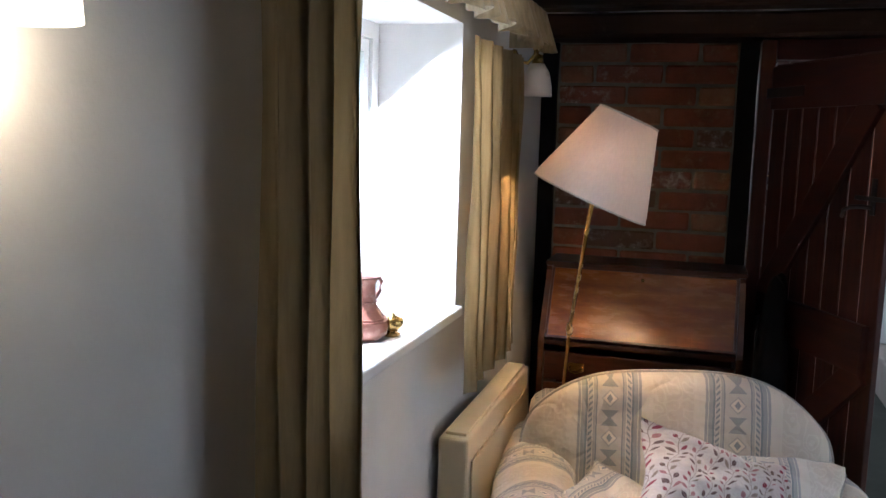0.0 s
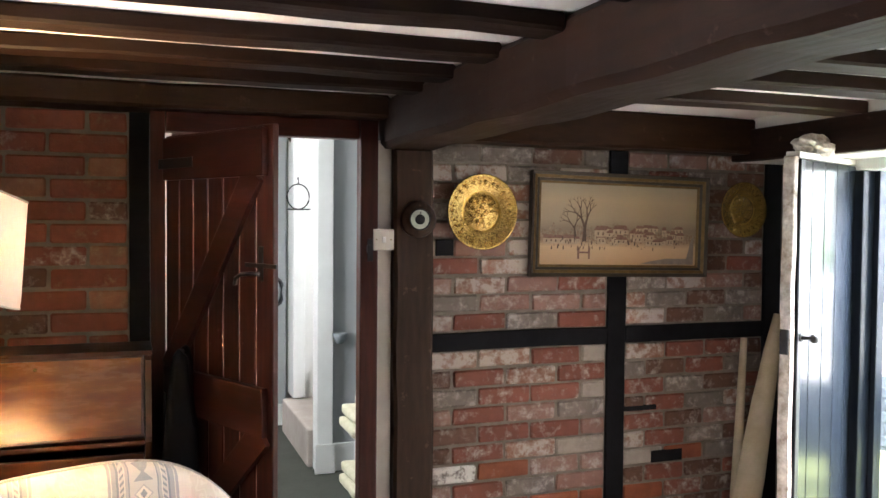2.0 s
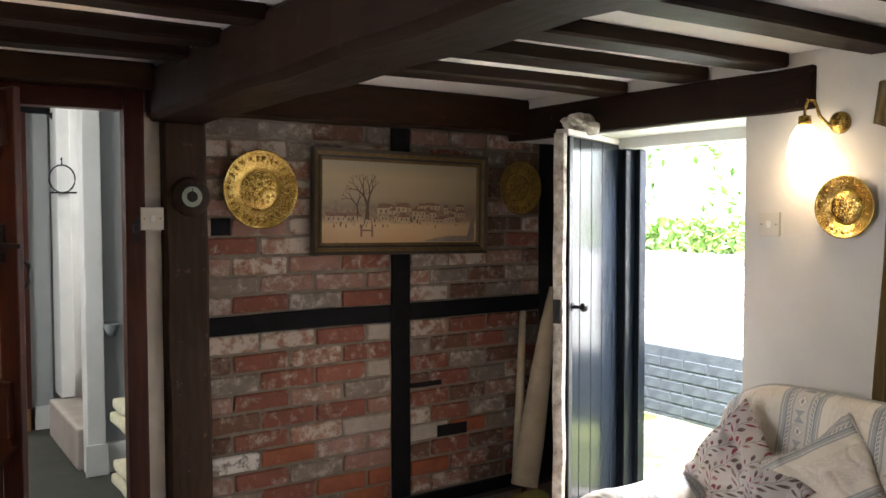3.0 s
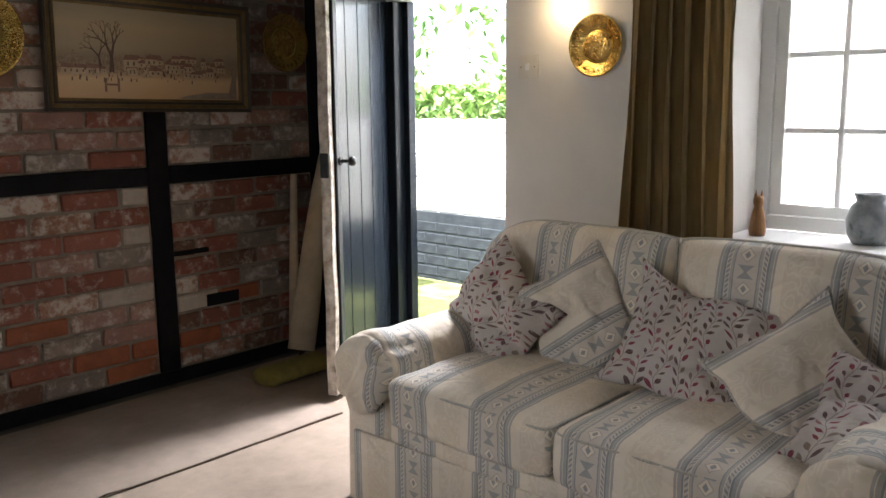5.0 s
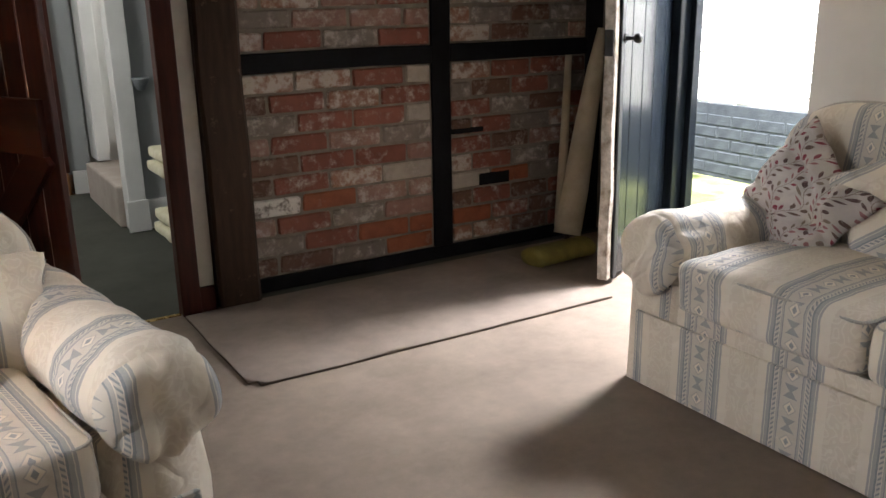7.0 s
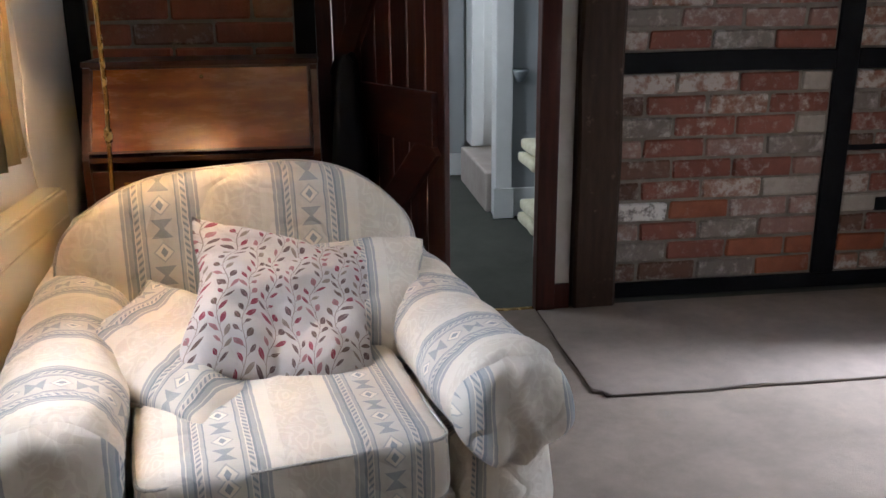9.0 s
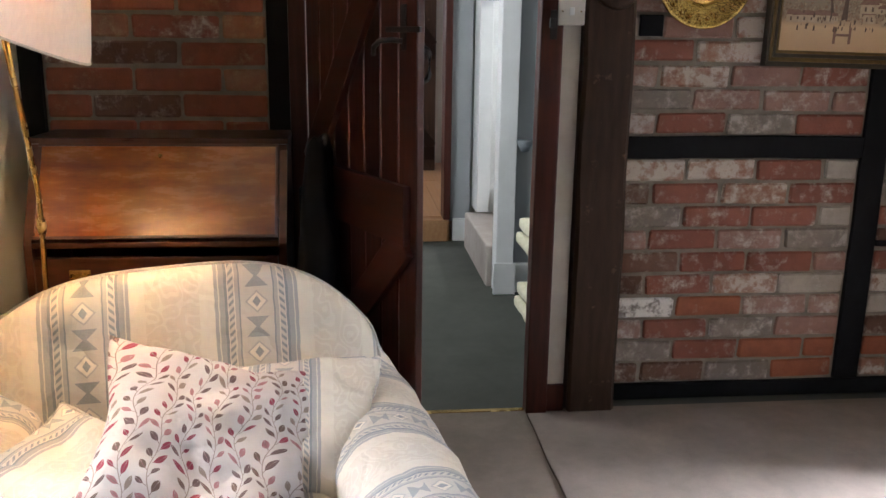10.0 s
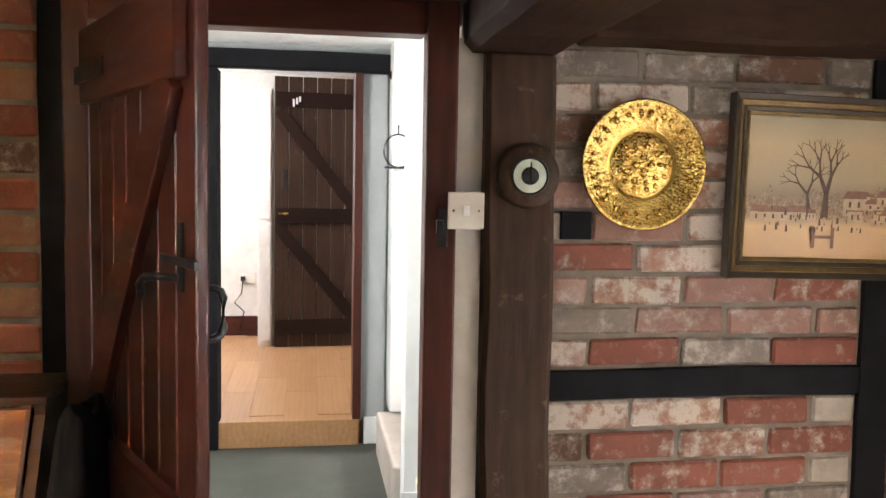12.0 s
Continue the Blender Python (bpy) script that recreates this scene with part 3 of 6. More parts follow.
def soft_box(sx, sy, sz, r, n=14, bulge=0.0, wrinkle=0.004, seed=0.0, uvfn=None, m=None):
    """A padded block, centred, with rounded edges, swelling faces and creases."""
    bm = bmesh.new()
    bmesh.ops.create_cube(bm, size=2.0)
    bmesh.ops.subdivide_edges(bm, edges=bm.edges[:], cuts=n, use_grid_fill=True)
    h = Vector((sx / 2, sy / 2, sz / 2))
    for v in bm.verts:
        c = Vector((v.co.x * h.x, v.co.y * h.y, v.co.z * h.z))
        inner = Vector([max(-h[i] + r, min(h[i] - r, c[i])) for i in range(3)])
        d = c - inner
        if d.length > 1e-6:
            c = inner + d.normalized() * r
        a, b = v.co.x, v.co.y
        if bulge:
            c.z += bulge * (1 - a * a) * (1 - b * b) * (1 if v.co.z > 0 else -0.3) * abs(v.co.z)
        q = c * 6 + Vector((seed, seed * 1.7, 0))
        w = noise.noise(q) + 0.5 * noise.noise(q * 2.3) + 0.35 * (1 - abs(noise.noise(q * 1.6 + Vector((9, 0, 0))))) ** 4
        c += c.normalized() * wrinkle * w
        v.co = c
    if uvfn:
        set_uv(bm, uvfn)
    if m is not None:
        bmesh.ops.transform(bm, matrix=m, verts=bm.verts)
    return bm


def pillow_bm(w, h, t, n=26, seed=0.0, wrinkle=0.012, rot=False, slump=0.03):
    """A scatter cushion in the xz plane, plump in y, with pointed corners."""
    bm = bmesh.new()
    uv = bm.loops.layers.uv.verify()
    sheets = []
    for side in (1, -1):
        g = []
        for j in range(n + 1):
            row = []
            for i in range(n + 1):
                a, b = 2 * i / n - 1, 2 * j / n - 1
                pinch = 1 - (0.15 + 0.05 * noise.noise(Vector((a * 1.7 + seed, b, 1.0)))) * (1 - a * a) * abs(b) ** 3
                pinch2 = 1 - (0.15 + 0.05 * noise.noise(Vector((b * 1.7 + seed, a, 7.0)))) * (1 - b * b) * abs(a) ** 3
                x, z = a * w / 2 * pinch2, b * h / 2 * pinch
                puff = ((1 - a ** 4) * (1 - b ** 4)) ** 0.55
                q = Vector((x * 7 + seed, side * 3.1, z * 7 + seed))
                wr = noise.noise(q) + 0.6 * noise.noise(q * 2.1)
                fold = (1 - abs(noise.noise(q * 1.3 + Vector((5, 5, 5))))) ** 5
                y = side * (t / 2 * puff + wrinkle * puff * (wr - 0.9 * fold))
                bend = Vector((x * 4.5 + 3 * seed, 0.0, z * 4.5))
                sag = slump * noise.noise_vector(bend) + 0.35 * slump * noise.noise_vector(bend * 2.6)
                row.append(bm.verts.new((x + 0.7 * sag.x, y + sag.y, z + 0.7 * sag.z)))
            g.append(row)
        sheets.append(g)
        for j in range(n):
            for i in range(n):
                f = bm.faces.new((g[j][i], g[j][i + 1], g[j + 1][i + 1], g[j + 1][i]))
                for l in f.loops:
                    l[uv].uv = (l.vert.co.z + seed, l.vert.co.x) if rot else (l.vert.co.x + seed, l.vert.co.z + 0.3 * side)
    bmesh.ops.remove_doubles(bm, verts=bm.verts, dist=0.0004)
    rim = []
    for i in range(n + 1):
        rim.append(sheets[0][0][i])
    for j in range(1, n + 1):
        rim.append(sheets[0][j][n])
    for i in range(n - 1, -1, -1):
        rim.append(sheets[0][n][i])
    for j in range(n - 1, 0, -1):
        rim.append(sheets[0][j][0])
    return bm, [tuple(v.co) for v in rim if v.is_valid]


def cushion(place, rx, ry, rz, w, h, t, material, label, seed, piped=False, rot=False, wrinkle=0.012, slump=0.03):
    c = thing("scatter_cushion", label, "cushion", pose(*place, rx, ry, rz), "scatter cushions")
    bm, rim = pillow_bm(w, h, t, 34, seed, wrinkle, rot, slump)
    part("cover", bm, material, c, smooth=True)
    if piped:
        part("piping", tube(rim, 0.0045, 6, True), M_PIPE, c, "twisted cord piping", smooth=True)
    return c


def wall(name, boxes, material):
    bm = bmesh.new()
    for b in boxes:
        add_box(bm, *b)
    return finish(name, bm, material, kind="structure")


# ---- structure ----
WN = 3.84      # face of the brick wall
wall("ground", [(-60, 60, -60, 60, -0.30, -0.10)], M_GRAVEL)
wall("yard", [(3.10, 4.42, -4, 9, -0.10, 0.03)], M_GRAVEL)
floor = wall("floor", [(-0.84, 3.10, -1.7, 3.78, -0.10, 0.0)], M_CARPET)
wall("floor_hall", [(-0.60, 3.3, 3.78, 6.44, -0.10, -0.004)], M_HALL)
wall("floor_kitchen", [(-1.2, 2.2, 6.44, 9.3, -0.10, 0.13)], M_FLOORWOOD)
wall("ceiling", [(-0.98, 3.10, -1.8, 3.84, 1.955, 2.1)], M_CEIL)
wall("ceiling_hall", [(-0.7, 3.4, 3.99, 6.44, 2.17, 2.3)], M_CEIL)
wall("ceiling_kitchen", [(-1.3, 2.3, 6.54, 9.35, 2.35, 2.45)], M_CEIL)
W0, W1, WS, WT = 1.62, 2.62, 0.985, 1.78
wall("wall_west", [(-1.20, -0.84, -1.8, W0, 0, 1.955), (-1.20, -0.84, W1, 4.0, 0, 1.955), (-1.20, -0.84, W0, W1, 0, WS - 0.03), (-1.20, -0.84, W0, W1, WT, 1.955)], M_WALL)
E0, E1, ES, ET = 0.30, 1.60, 0.81, 1.70
wall("wall_east", [(2.70, 3.12, 1.60, 2.45, 0, 1.955), (2.70, 3.12, -1.8, E0, 0, 1.955), (2.70, 3.12, E0, E1, 0, ES - 0.03), (2.70, 3.12, E0, E1, ET, 1.955), (2.70, 3.12, 2.45, 3.84, 1.775, 1.955), (3.03, 3.12, 3.50, 3.84, 0, 1.775)], M_WALL)
wall("wall_south", [(-0.84, 2.7, -1.80, -1.7, 0, 1.955)], M_WALL)
DX0, DX1 = 0.06, 0.82
wall_n = wall("wall_north", [(-1.0, -0.02, WN + 0.009, 3.99, 0, 2.3), (0.90, 3.12, WN + 0.009, 3.99, 0, 2.3), (-0.02, 0.90, WN + 0.02, 3.99, 1.83, 2.3)], M_MORTAR)
wall("wall_hall_west", [(-0.70, -0.60, 3.99, 6.44, 0, 2.17)], M_GREYWALL)
wall("wall_hall_side", [(1.02, 3.3, 5.25, 5.33, 0, 2.17), (1.9, 2.0, 3.99, 5.25, 0, 2.17)], M_GREYWALL)
wall("wall_hall_back", [(-0.60, 0.0, 3.99, 4.01, 0, 2.17), (0.90, 1.9, 3.99, 4.01, 0, 2.17)], M_GREYWALL)
wall("wall_hall_far", [(0.82, 0.955, 6.44, 6.54, 0, 2.13)], M_GREYWALL)
wall("wall_hall_far_side", [(-0.60, 0.01, 6.44, 6.54, 0, 2.13)], M_GREYWALL)
wall("wall_hall_far_head", [(-0.6, 3.3, 6.44, 6.54, 2.13, 2.45)], M_GREYWALL)
wall("wall_stair", [(1.04, 3.3, 6.24, 6.44, 0, 2.17), (2.62, 2.72, 5.33, 6.24, 0, 2.17)], M_WHITE)
for side_, b_ in (("north", (-1.3, 2.3, 9.15, 9.3, 0.13, 2.4)), ("west", (-1.3, -1.2, 6.54, 9.15, 0, 2.4)), ("east", (2.2, 2.3, 6.54, 9.15, 0, 2.4)), ("south_east", (0.82, 2.2, 6.54, 6.56, 0.13, 2.35)), ("south_west", (-1.2, 0.01, 6.54, 6.56, 0.13, 2.35))):
    wall("wall_kitchen_" + side_, [b_], M_OFFWHITE)
tagged(finish("baseboard", box(0.84, 0.96, 6.415, 6.438, 0, 0.15, 0.004), M_WHITE), kind="structure")
tagged(finish("baseboard", box(-0.2, 0.03, 6.415, 6.438, 0, 0.15, 0.004), M_WHITE), kind="structure")
tagged(finish("baseboard", box(1.03, 1.9, 5.225, 5.248, 0, 0.16, 0.004), M_WHITE), kind="structure")
tagged(finish("baseboard", box(-1.2, 0.2, 9.12, 9.148, 0.13, 0.30, 0.004), M_MAHOG_X), kind="structure")
for kx in range(11):
    for ky in range(3):
        y0 = 6.56 + 0.95 * ky - (0.4 if kx % 2 else 0)
        bq = box(-0.55 + 0.19 * kx + 0.001, -0.55 + 0.19 * (kx + 1) - 0.001, max(6.45, y0) + 0.001, min(9.12, y0 + 0.95) - 0.001, 0.1301, 0.1345, 0.001, 1)
        tagged(finish("floorboard", bq, M_FLOORWOOD), kind="structure")
tagged(finish("step", box(0.03, 0.81, 6.40, 6.438, 0, 0.145, 0.004), M_FLOORWOOD), kind="structure")
tagged(finish("trim", box(0.925, 1.018, 5.20, 5.32, 0, 2.17, 0.006), M_WHITE), kind="structure")
tagged(finish("baseboard", box(0.912, 1.029, 5.185, 5.199, 0, 0.17, 0.004), M_WHITE), kind="structure")
tagged(finish("trim", box(0.96, 1.04, 6.17, 6.40, 0.24, 2.17, 0.006), M_WHITE), kind="structure")
# stair
for k in range(4):
    x = 0.895 + 0.24 * k
    finish("stair", box(x, x + 0.30 if k < 3 else 2.6, 5.335, 6.235, 0 if k == 0 else 0.23 * k - 0.02, 0.23 * (k + 1), 0.015, 3), M_STAIR, kind="structure")


def timber(name, bm, mt):
    return finish(name, bm, mt, kind="structure")


# hall far frame and lintels
timber("beam", rough_beam(-0.6, 1.05, 6.36, 6.435, 2.03, 2.13, "x", 0.008, 0.006, 0.2), M_BLACK)
timber("door_frame", box(0.005, 0.06, 6.38, 6.56, 0.0, 2.03, 0.004), M_BLACK)
timber("door_frame", box(0.775, 0.82, 6.38, 6.56, 0.15, 2.03, 0.004), M_MAHOG)
# living room timbers on the brick wall
timber("sill_timber", rough_beam(1.10, 2.98, WN - 0.01, WN + 0.02, 0.0, 0.06, "x", 0.003, 0.004, 0.2), M_BLACK)
timber("rail_timber", rough_beam(1.10, 1.999, WN - 0.006, WN + 0.02, 0.90, 0.977, "x", 0.003, 0.005, 0.15, 3), M_BLACK)
timber("rail_timber", rough_beam(2.096, 2.885, WN - 0.006, WN + 0.02, 0.90, 0.977, "x", 0.003, 0.005, 0.15, 5), M_BLACK)
timber("stud_timber", rough_beam(2.0, 2.095, WN - 0.008, WN + 0.02, 0.061, 1.79, "z", 0.003, 0.005, 0.15, 1), M_BLACK)
timber("stud_timber", rough_beam(2.886, 2.98, WN - 0.012, WN + 0.02, 0.061, 1.79, "z", 0.003, 0.005, 0.15, 2), M_BLACK)
timber("stud_timber", rough_beam(-0.072, 0.0, WN - 0.012, WN + 0.02, 0.0, 1.86, "z", 0.003, 0.004, 0.15, 8), M_BLACK)
timber("stud_timber", rough_beam(-0.84, -0.775, WN - 0.02, WN + 0.02, 0.0, 1.86, "z", 0.003, 0.004, 0.15, 9), M_BLACK)
timber("wall_plate_beam", rough_beam(-0.84, 0.90, 3.66, 3.99, 1.862, 1.954, "x", 0.012, 0.012, 0.15, 4), M_OAK_P)
timber("wall_plate_beam", rough_beam(1.18, 3.10, 3.70, 3.99, 1.792, 1.954, "x", 0.012, 0.012, 0.15, 6), M_OAK_P)
timber("main_beam", rough_beam(0.892, 1.13, -1.7, 3.83, 1.755, 1.954, "y", 0.022, 0.012, 0.15, 2), M_OAK)
timber("post", rough_beam(0.939, 1.108, 3.725, 3.848, 0.0, 1.755, "z", 0.012, 0.010, 0.12, 3), M_OAK_Z)
timber("lintel_beam", rough_beam(2.675, 2.72, 2.17, 3.84, 1.755, 1.905, "y", 0.006, 0.008, 0.15, 7), M_OAK)
timber("window_lintel", rough_beam(2.67, 2.71, 0.0, 1.86, 1.84, 1.90, "y", 0.006, 0.006, 0.15, 7), M_OAK)
# joists
JY = [3.05, 2.62, 2.27, 1.86, 1.45, 1.04, 0.63, 0.22, -0.19, -0.60, -1.01, -1.42]
YW_ = [3.25, 2.93, 2.58, 2.20] + [1.83 - 0.37 * k for k in range(len(JY) - 4)]
for k, y in enumerate(JY):
    timber("joist", rough_beam(1.12, 2.70 - 0.01 * (k % 3), y - 0.01, y + 0.125, 1.904, 1.956, "x", 0.008, 0.008, 0.25, 2.3 * k), M_OAK_X)
    timber("joist", rough_beam(-0.84, 0.90, YW_[k], YW_[k] + 0.115, 1.910, 1.956, "x", 0.008, 0.010, 0.25, 3.1 * k + 5), M_OAK_X)

# inner door frame
timber("door_frame", box(0.001, 0.055, 3.745, 3.84, 0, 1.862, 0.005), M_MAHOG)
timber("door_frame", box(0.797, 0.872, 3.735, 3.80, 0, 1.862, 0.006), M_MAHOG)
timber("door_frame", box(0.056, 0.796, 3.745, 3.82, 1.785, 1.861, 0.005), M_MAHOG_X)
timber("filler_strip", box(0.873, 0.937, 3.765, 3.86, 0.10, 1.785, 0.004), M_OFFWHITE)
timber("plinth_block", box(0.873, 0.937, 3.755, 3.86, 0.0, 0.099, 0.004), M_MAHOG)
timber("threshold_strip", box(0.055, 0.797, 3.765, 3.785, -0.001, 0.004, 0.001), M_BRASS_P)


# ---- doors ----
def plank_door():
    """Ledged and braced plank door, open into the room."""
    d = finish("door_1", bmesh.new(), M_MAHOG, kind="structure")
    tagged(d, "dark red-brown ledged plank door standing open", "door")
    d.matrix_world = pose(0.065, 3.752, 0, 0, 0, -63.9)
    W, H, n = 0.69, 1.765, 7
    flip = Matrix.Diagonal((1, -1, 1, 1))

    def dp(name, bm, mt, par, label="", smooth=False):
        bmesh.ops.transform(bm, matrix=flip, verts=bm.verts)
        return part(name, bm, mt, par, label, smooth)

    for k in range(n):
        x = W * k / n
        dp("plank", box(x + 0.0026, x + W / n - 0.0026, -0.012, 0.010, 0.015, H, 0.003, 1), M_MAHOG, d)
    dp("groove_backing", box(0.004, W - 0.004, -0.006, 0.0065, 0.02, H - 0.004), M_GAP, d, "pale grooves between planks")
    dp("ledge", box(0.02, W - 0.03, 0.011, 0.034, 1.60, 1.755, 0.004), M_MAHOG_X, d)
    dp("ledge", box(0.02, W - 0.03, 0.011, 0.034, 0.76, 0.92, 0.004), M_MAHOG_X, d)
    dp("ledge", box(0.02, W - 0.03, 0.011, 0.034, 0.06, 0.22, 0.004), M_MAHOG_X, d)
    for xa, za, xb, zb in ((0.06, 0.92, W - 0.10, 1.60), (0.06, 0.22, W - 0.06, 0.76)):
        L_ = math.hypot(xb - xa, zb - za)
        a = math.degrees(math.atan2(zb - za, xb - xa))
        dp("brace", box(-0.02, L_ + 0.02, 0.011, 0.032, -0.05, 0.05, 0.004, m=pose(xa, 0, za, 0, -a, 0)), M_MAHOG_X, d)
    latch = dp("latch", box(W - 0.075, W - 0.052, 0.011, 0.017, 1.262, 1.375, 0.003), M_IRON, d, "black iron thumb latch")
    dp("bar", box(W - 0.14, W + 0.035, 0.018, 0.026, 1.306, 1.320, 0.002), M_IRON, latch)
    dp("lever", tube([(W - 0.06, 0.02, 1.285), (W - 0.075, 0.045, 1.288), (W - 0.11, 0.058, 1.284), (W - 0.145, 0.056, 1.270), (W - 0.160, 0.050, 1.250)], 0.007), M_IRON, latch, smooth=True)
    pull = [(W - 0.04, -0.012, 1.268), (W - 0.04, -0.032, 1.268), (W - 0.04, -0.043, 1.263), (W - 0.04, -0.048, 1.252), (W - 0.04, -0.048, 1.202), (W - 0.04, -0.043, 1.191), (W - 0.04, -0.032, 1.186), (W - 0.04, -0.012, 1.186)]
    dp("pull_handle", tube(pull, 0.007, 10), M_IRON, d, "black iron pull handle", smooth=True)
    for z in (1.66, 0.14):
        dp("hinge", box(0.0, 0.24, 0.035, 0.040, z - 0.018, z + 0.018, 0.002), M_IRON, d)
    return d


plank_door()


def black_door():
    """Heavy outside door, inner face black, free edge with peeling white paint."""
    hx, hy = 3.045, 3.44
    fx, fy = 2.40, 3.13
    ang = math.degrees(math.atan2(fy - hy, fx - hx))
    W = math.hypot(fx - hx, fy - hy)
    d = finish("door_2", bmesh.new(), M_BLACKDOOR, kind="structure")
    tagged(d, "black painted plank door with peeling white edge, standing open", "door")
    d.matrix_world = pose(hx, hy, 0.02, 0, 0, ang)
    n = 5
    for k in range(n):
        x = 0.01 + (W - 0.03) * k / n
        part("plank", box(x, x + (W - 0.03) / n - 0.003, 0.0, 0.024, 0.0, 1.70, 0.003, 1), M_BLACKDOOR, d)
    part("backing", box(0.0, W - 0.012, -0.022, -0.001, 0.0, 1.70, 0.003), M_OFFWHITE, d, "white painted outer face")
    edge = rough_beam(W - 0.018, W + 0.022, -0.024, 0.022, 0.0, 1.71, "z", 0.004, 0.005, 0.05, 4)
    part("edge_strip", edge, M_PEEL, d, "peeling white paint over bare wood")
    part("frame_strip", box(W - 0.055, W - 0.019, 0.0245, 0.034, 0.0, 1.70, 0.003), M_SOOT, d)
    part("top_rail", box(0.0, W - 0.02, -0.03, 0.026, 1.705, 1.73, 0.003), M_OFFWHITE, d, "pale weathered top edge")
    kn = part("knob", lathe([(0.0, 0.0), (0.010, 0.0), (0.008, 0.012), (0.007, 0.035), (0.018, 0.042), (0.021, 0.055), (0.014, 0.066), (0.0, 0.068)], 16, m=pose(W - 0.05, 0.034, 0.985, -90, 0, 0)), M_IRON, d, "black iron knob", smooth=True)
    part("rose", lathe([(0.0, 0.0), (0.02, 0.0), (0.018, 0.006), (0.0, 0.006)], 16, m=pose(W - 0.05, 0.033, 0.985, -90, 0, 0)), M_IRON, kn)
    part("lock_case", box(W + 0.018, W + 0.03, -0.02, 0.014, 0.92, 1.02, 0.002), M_IRON, d, "rusty lock plate")
    return d


black_door()
timber("door_frame", box(3.00, 3.11, 3.345, 3.485, 0.0, 1.70, 0.006), M_BLACKDOOR)
timber("door_stop", box(3.06, 3.105, 3.312, 3.344, 0.0, 1.70, 0.004), M_BLACKDOOR)
timber("door_frame", box(3.00, 3.11, 2.452, 3.485, 1.702, 1.773, 0.006), M_WHITE)
timber("door_frame", box(3.03, 3.11, 2.452, 2.50, 0.0, 1.70, 0.006), M_BLACKDOOR)
timber("threshold", box(2.98, 3.16, 2.45, 3.50, -0.05, 0.02, 0.005), M_PEEL)
timber("soffit_board", box(2.722, 3.0, 2.452, 3.83, 1.752, 1.772, 0.003), M_WHITE)


def far_door():
    d = finish("door_3", bmesh.new(), M_OAK_Z, kind="structure")
    tagged(d, "dark brown ledged plank door, half open beyond the hall", "door")
    d.matrix_world = pose(0.27, 8.55, 0.14, 0, 0, 4)
    W, H = 0.66, 2.12
    for k in range(6):
        part("plank", box(W * k / 6 + 0.002, W * (k + 1) / 6 - 0.002, 0.0, 0.02, 0, H, 0.003, 1), M_OAK_Z, d)
    for z in (0.10, 0.98, 1.88):
        part("ledge", box(0.01, W - 0.01, -0.022, -0.001, z, z + 0.12, 0.003), M_OAK_X, d)
    for za, zb in ((0.95, 0.22), (1.86, 1.10)):
        L_ = math.hypot(W - 0.06, zb - za)
        a = math.degrees(math.atan2(zb - za, W - 0.06))
        part("brace", box(0, L_, -0.021, -0.001, -0.045, 0.045, 0.003, m=pose(0.03, 0, za, 0, -a, 0)), M_OAK_X, d)
    part("latch", box(0.06, 0.09, -0.045, -0.023, 1.24, 1.40, 0.004), M_IRON, d, "black iron latch")
    part("door_handle", box(0.03, 0.11, -0.05, -0.035, 1.05, 1.065, 0.004), M_BRASS_P, d, "brass lever handle")


far_door()
note = thing("hanging_tag", "small white card tags pinned to the far plank door", "tag", pose(0.43, 8.535, 2.06, 0, 0, 4))
for k, x in enumerate((-0.022, 0.003, 0.026)):
    part("card", box(x, x + 0.016, -0.006, -0.003, -0.035 + 0.02 * k, 0.025 + 0.01 * k, 0.001, 1), M_WHITE, note)
bracket = thing("corner_bracket", "small curved brown wooden bracket under the hall beam", "bracket", pose(0.955, 6.30, 1.93))
part("brace", tube([(0.0, 0.0, 0.10), (0.035, 0.0, 0.05), (0.05, 0.0, 0.0), (0.05, 0.0, -0.05)], 0.022, 8), M_OAK_Z, bracket, smooth=True)
fr = thing("tall_cupboard", "cream painted tall cupboard with panelled doors by white wall", "cupboard", pose(0.14, 8.62, 0.13))
part("side", box(0.0, 0.11, 0.0, 0.5, 0, 2.05, 0.004), M_OFFWHITE, fr)
for z0, z1 in ((0.05, 0.98), (1.02, 2.0)):
    part("door", box(0.008, 0.10, -0.022, -0.001, z0, z1, 0.004), M_OFFWHITE, fr)
sk = thing("wall_socket", "white double socket with plugs on the kitchen wall", "socket", pose(0.02, 9.148, 0.62))
part("plate", box(-0.07, 0.07, -0.012, 0, -0.043, 0.043, 0.003), M_PLASTIC, sk)
part("plug", box(-0.05, -0.01, -0.05, -0.012, -0.02, 0.02, 0.005), M_IRON, sk)
part("cable", tube([(-0.03, -0.05, -0.02), (-0.04, -0.06, -0.12), (-0.10, -0.05, -0.2), (-0.02, -0.04, -0.28), (-0.06, -0.04, -0.44)], 0.005, 6), M_IRON, sk, smooth=True)
towel = thing("towel_ring", "wire hanging ring with hook on the hall upright", "towel ring", pose(0.985, 6.165, 1.63))
part("hook", tube([(0, 0, 0.10), (0, -0.02, 0.11), (0, -0.03, 0.09), (0, -0.02, 0.06)], 0.004, 6), M_IRON, towel, smooth=True)
part("ring", tube([(0.075 * math.cos(w), -0.025, -0.02 + 0.085 * math.sin(w)) for w in [k * math.pi / 10 for k in range(20)]], 0.005, 6, True), M_IRON, towel, smooth=True)
part("shelf", box(-0.07, 0.08, -0.05, 0.0, -0.11, -0.10, 0.002), M_IRON, towel)
hallshelf = thing("slatted_shelf_stand", "low white stand with folded cream towels behind the door post", "shelf stand", pose(0.90, 4.12, 0))
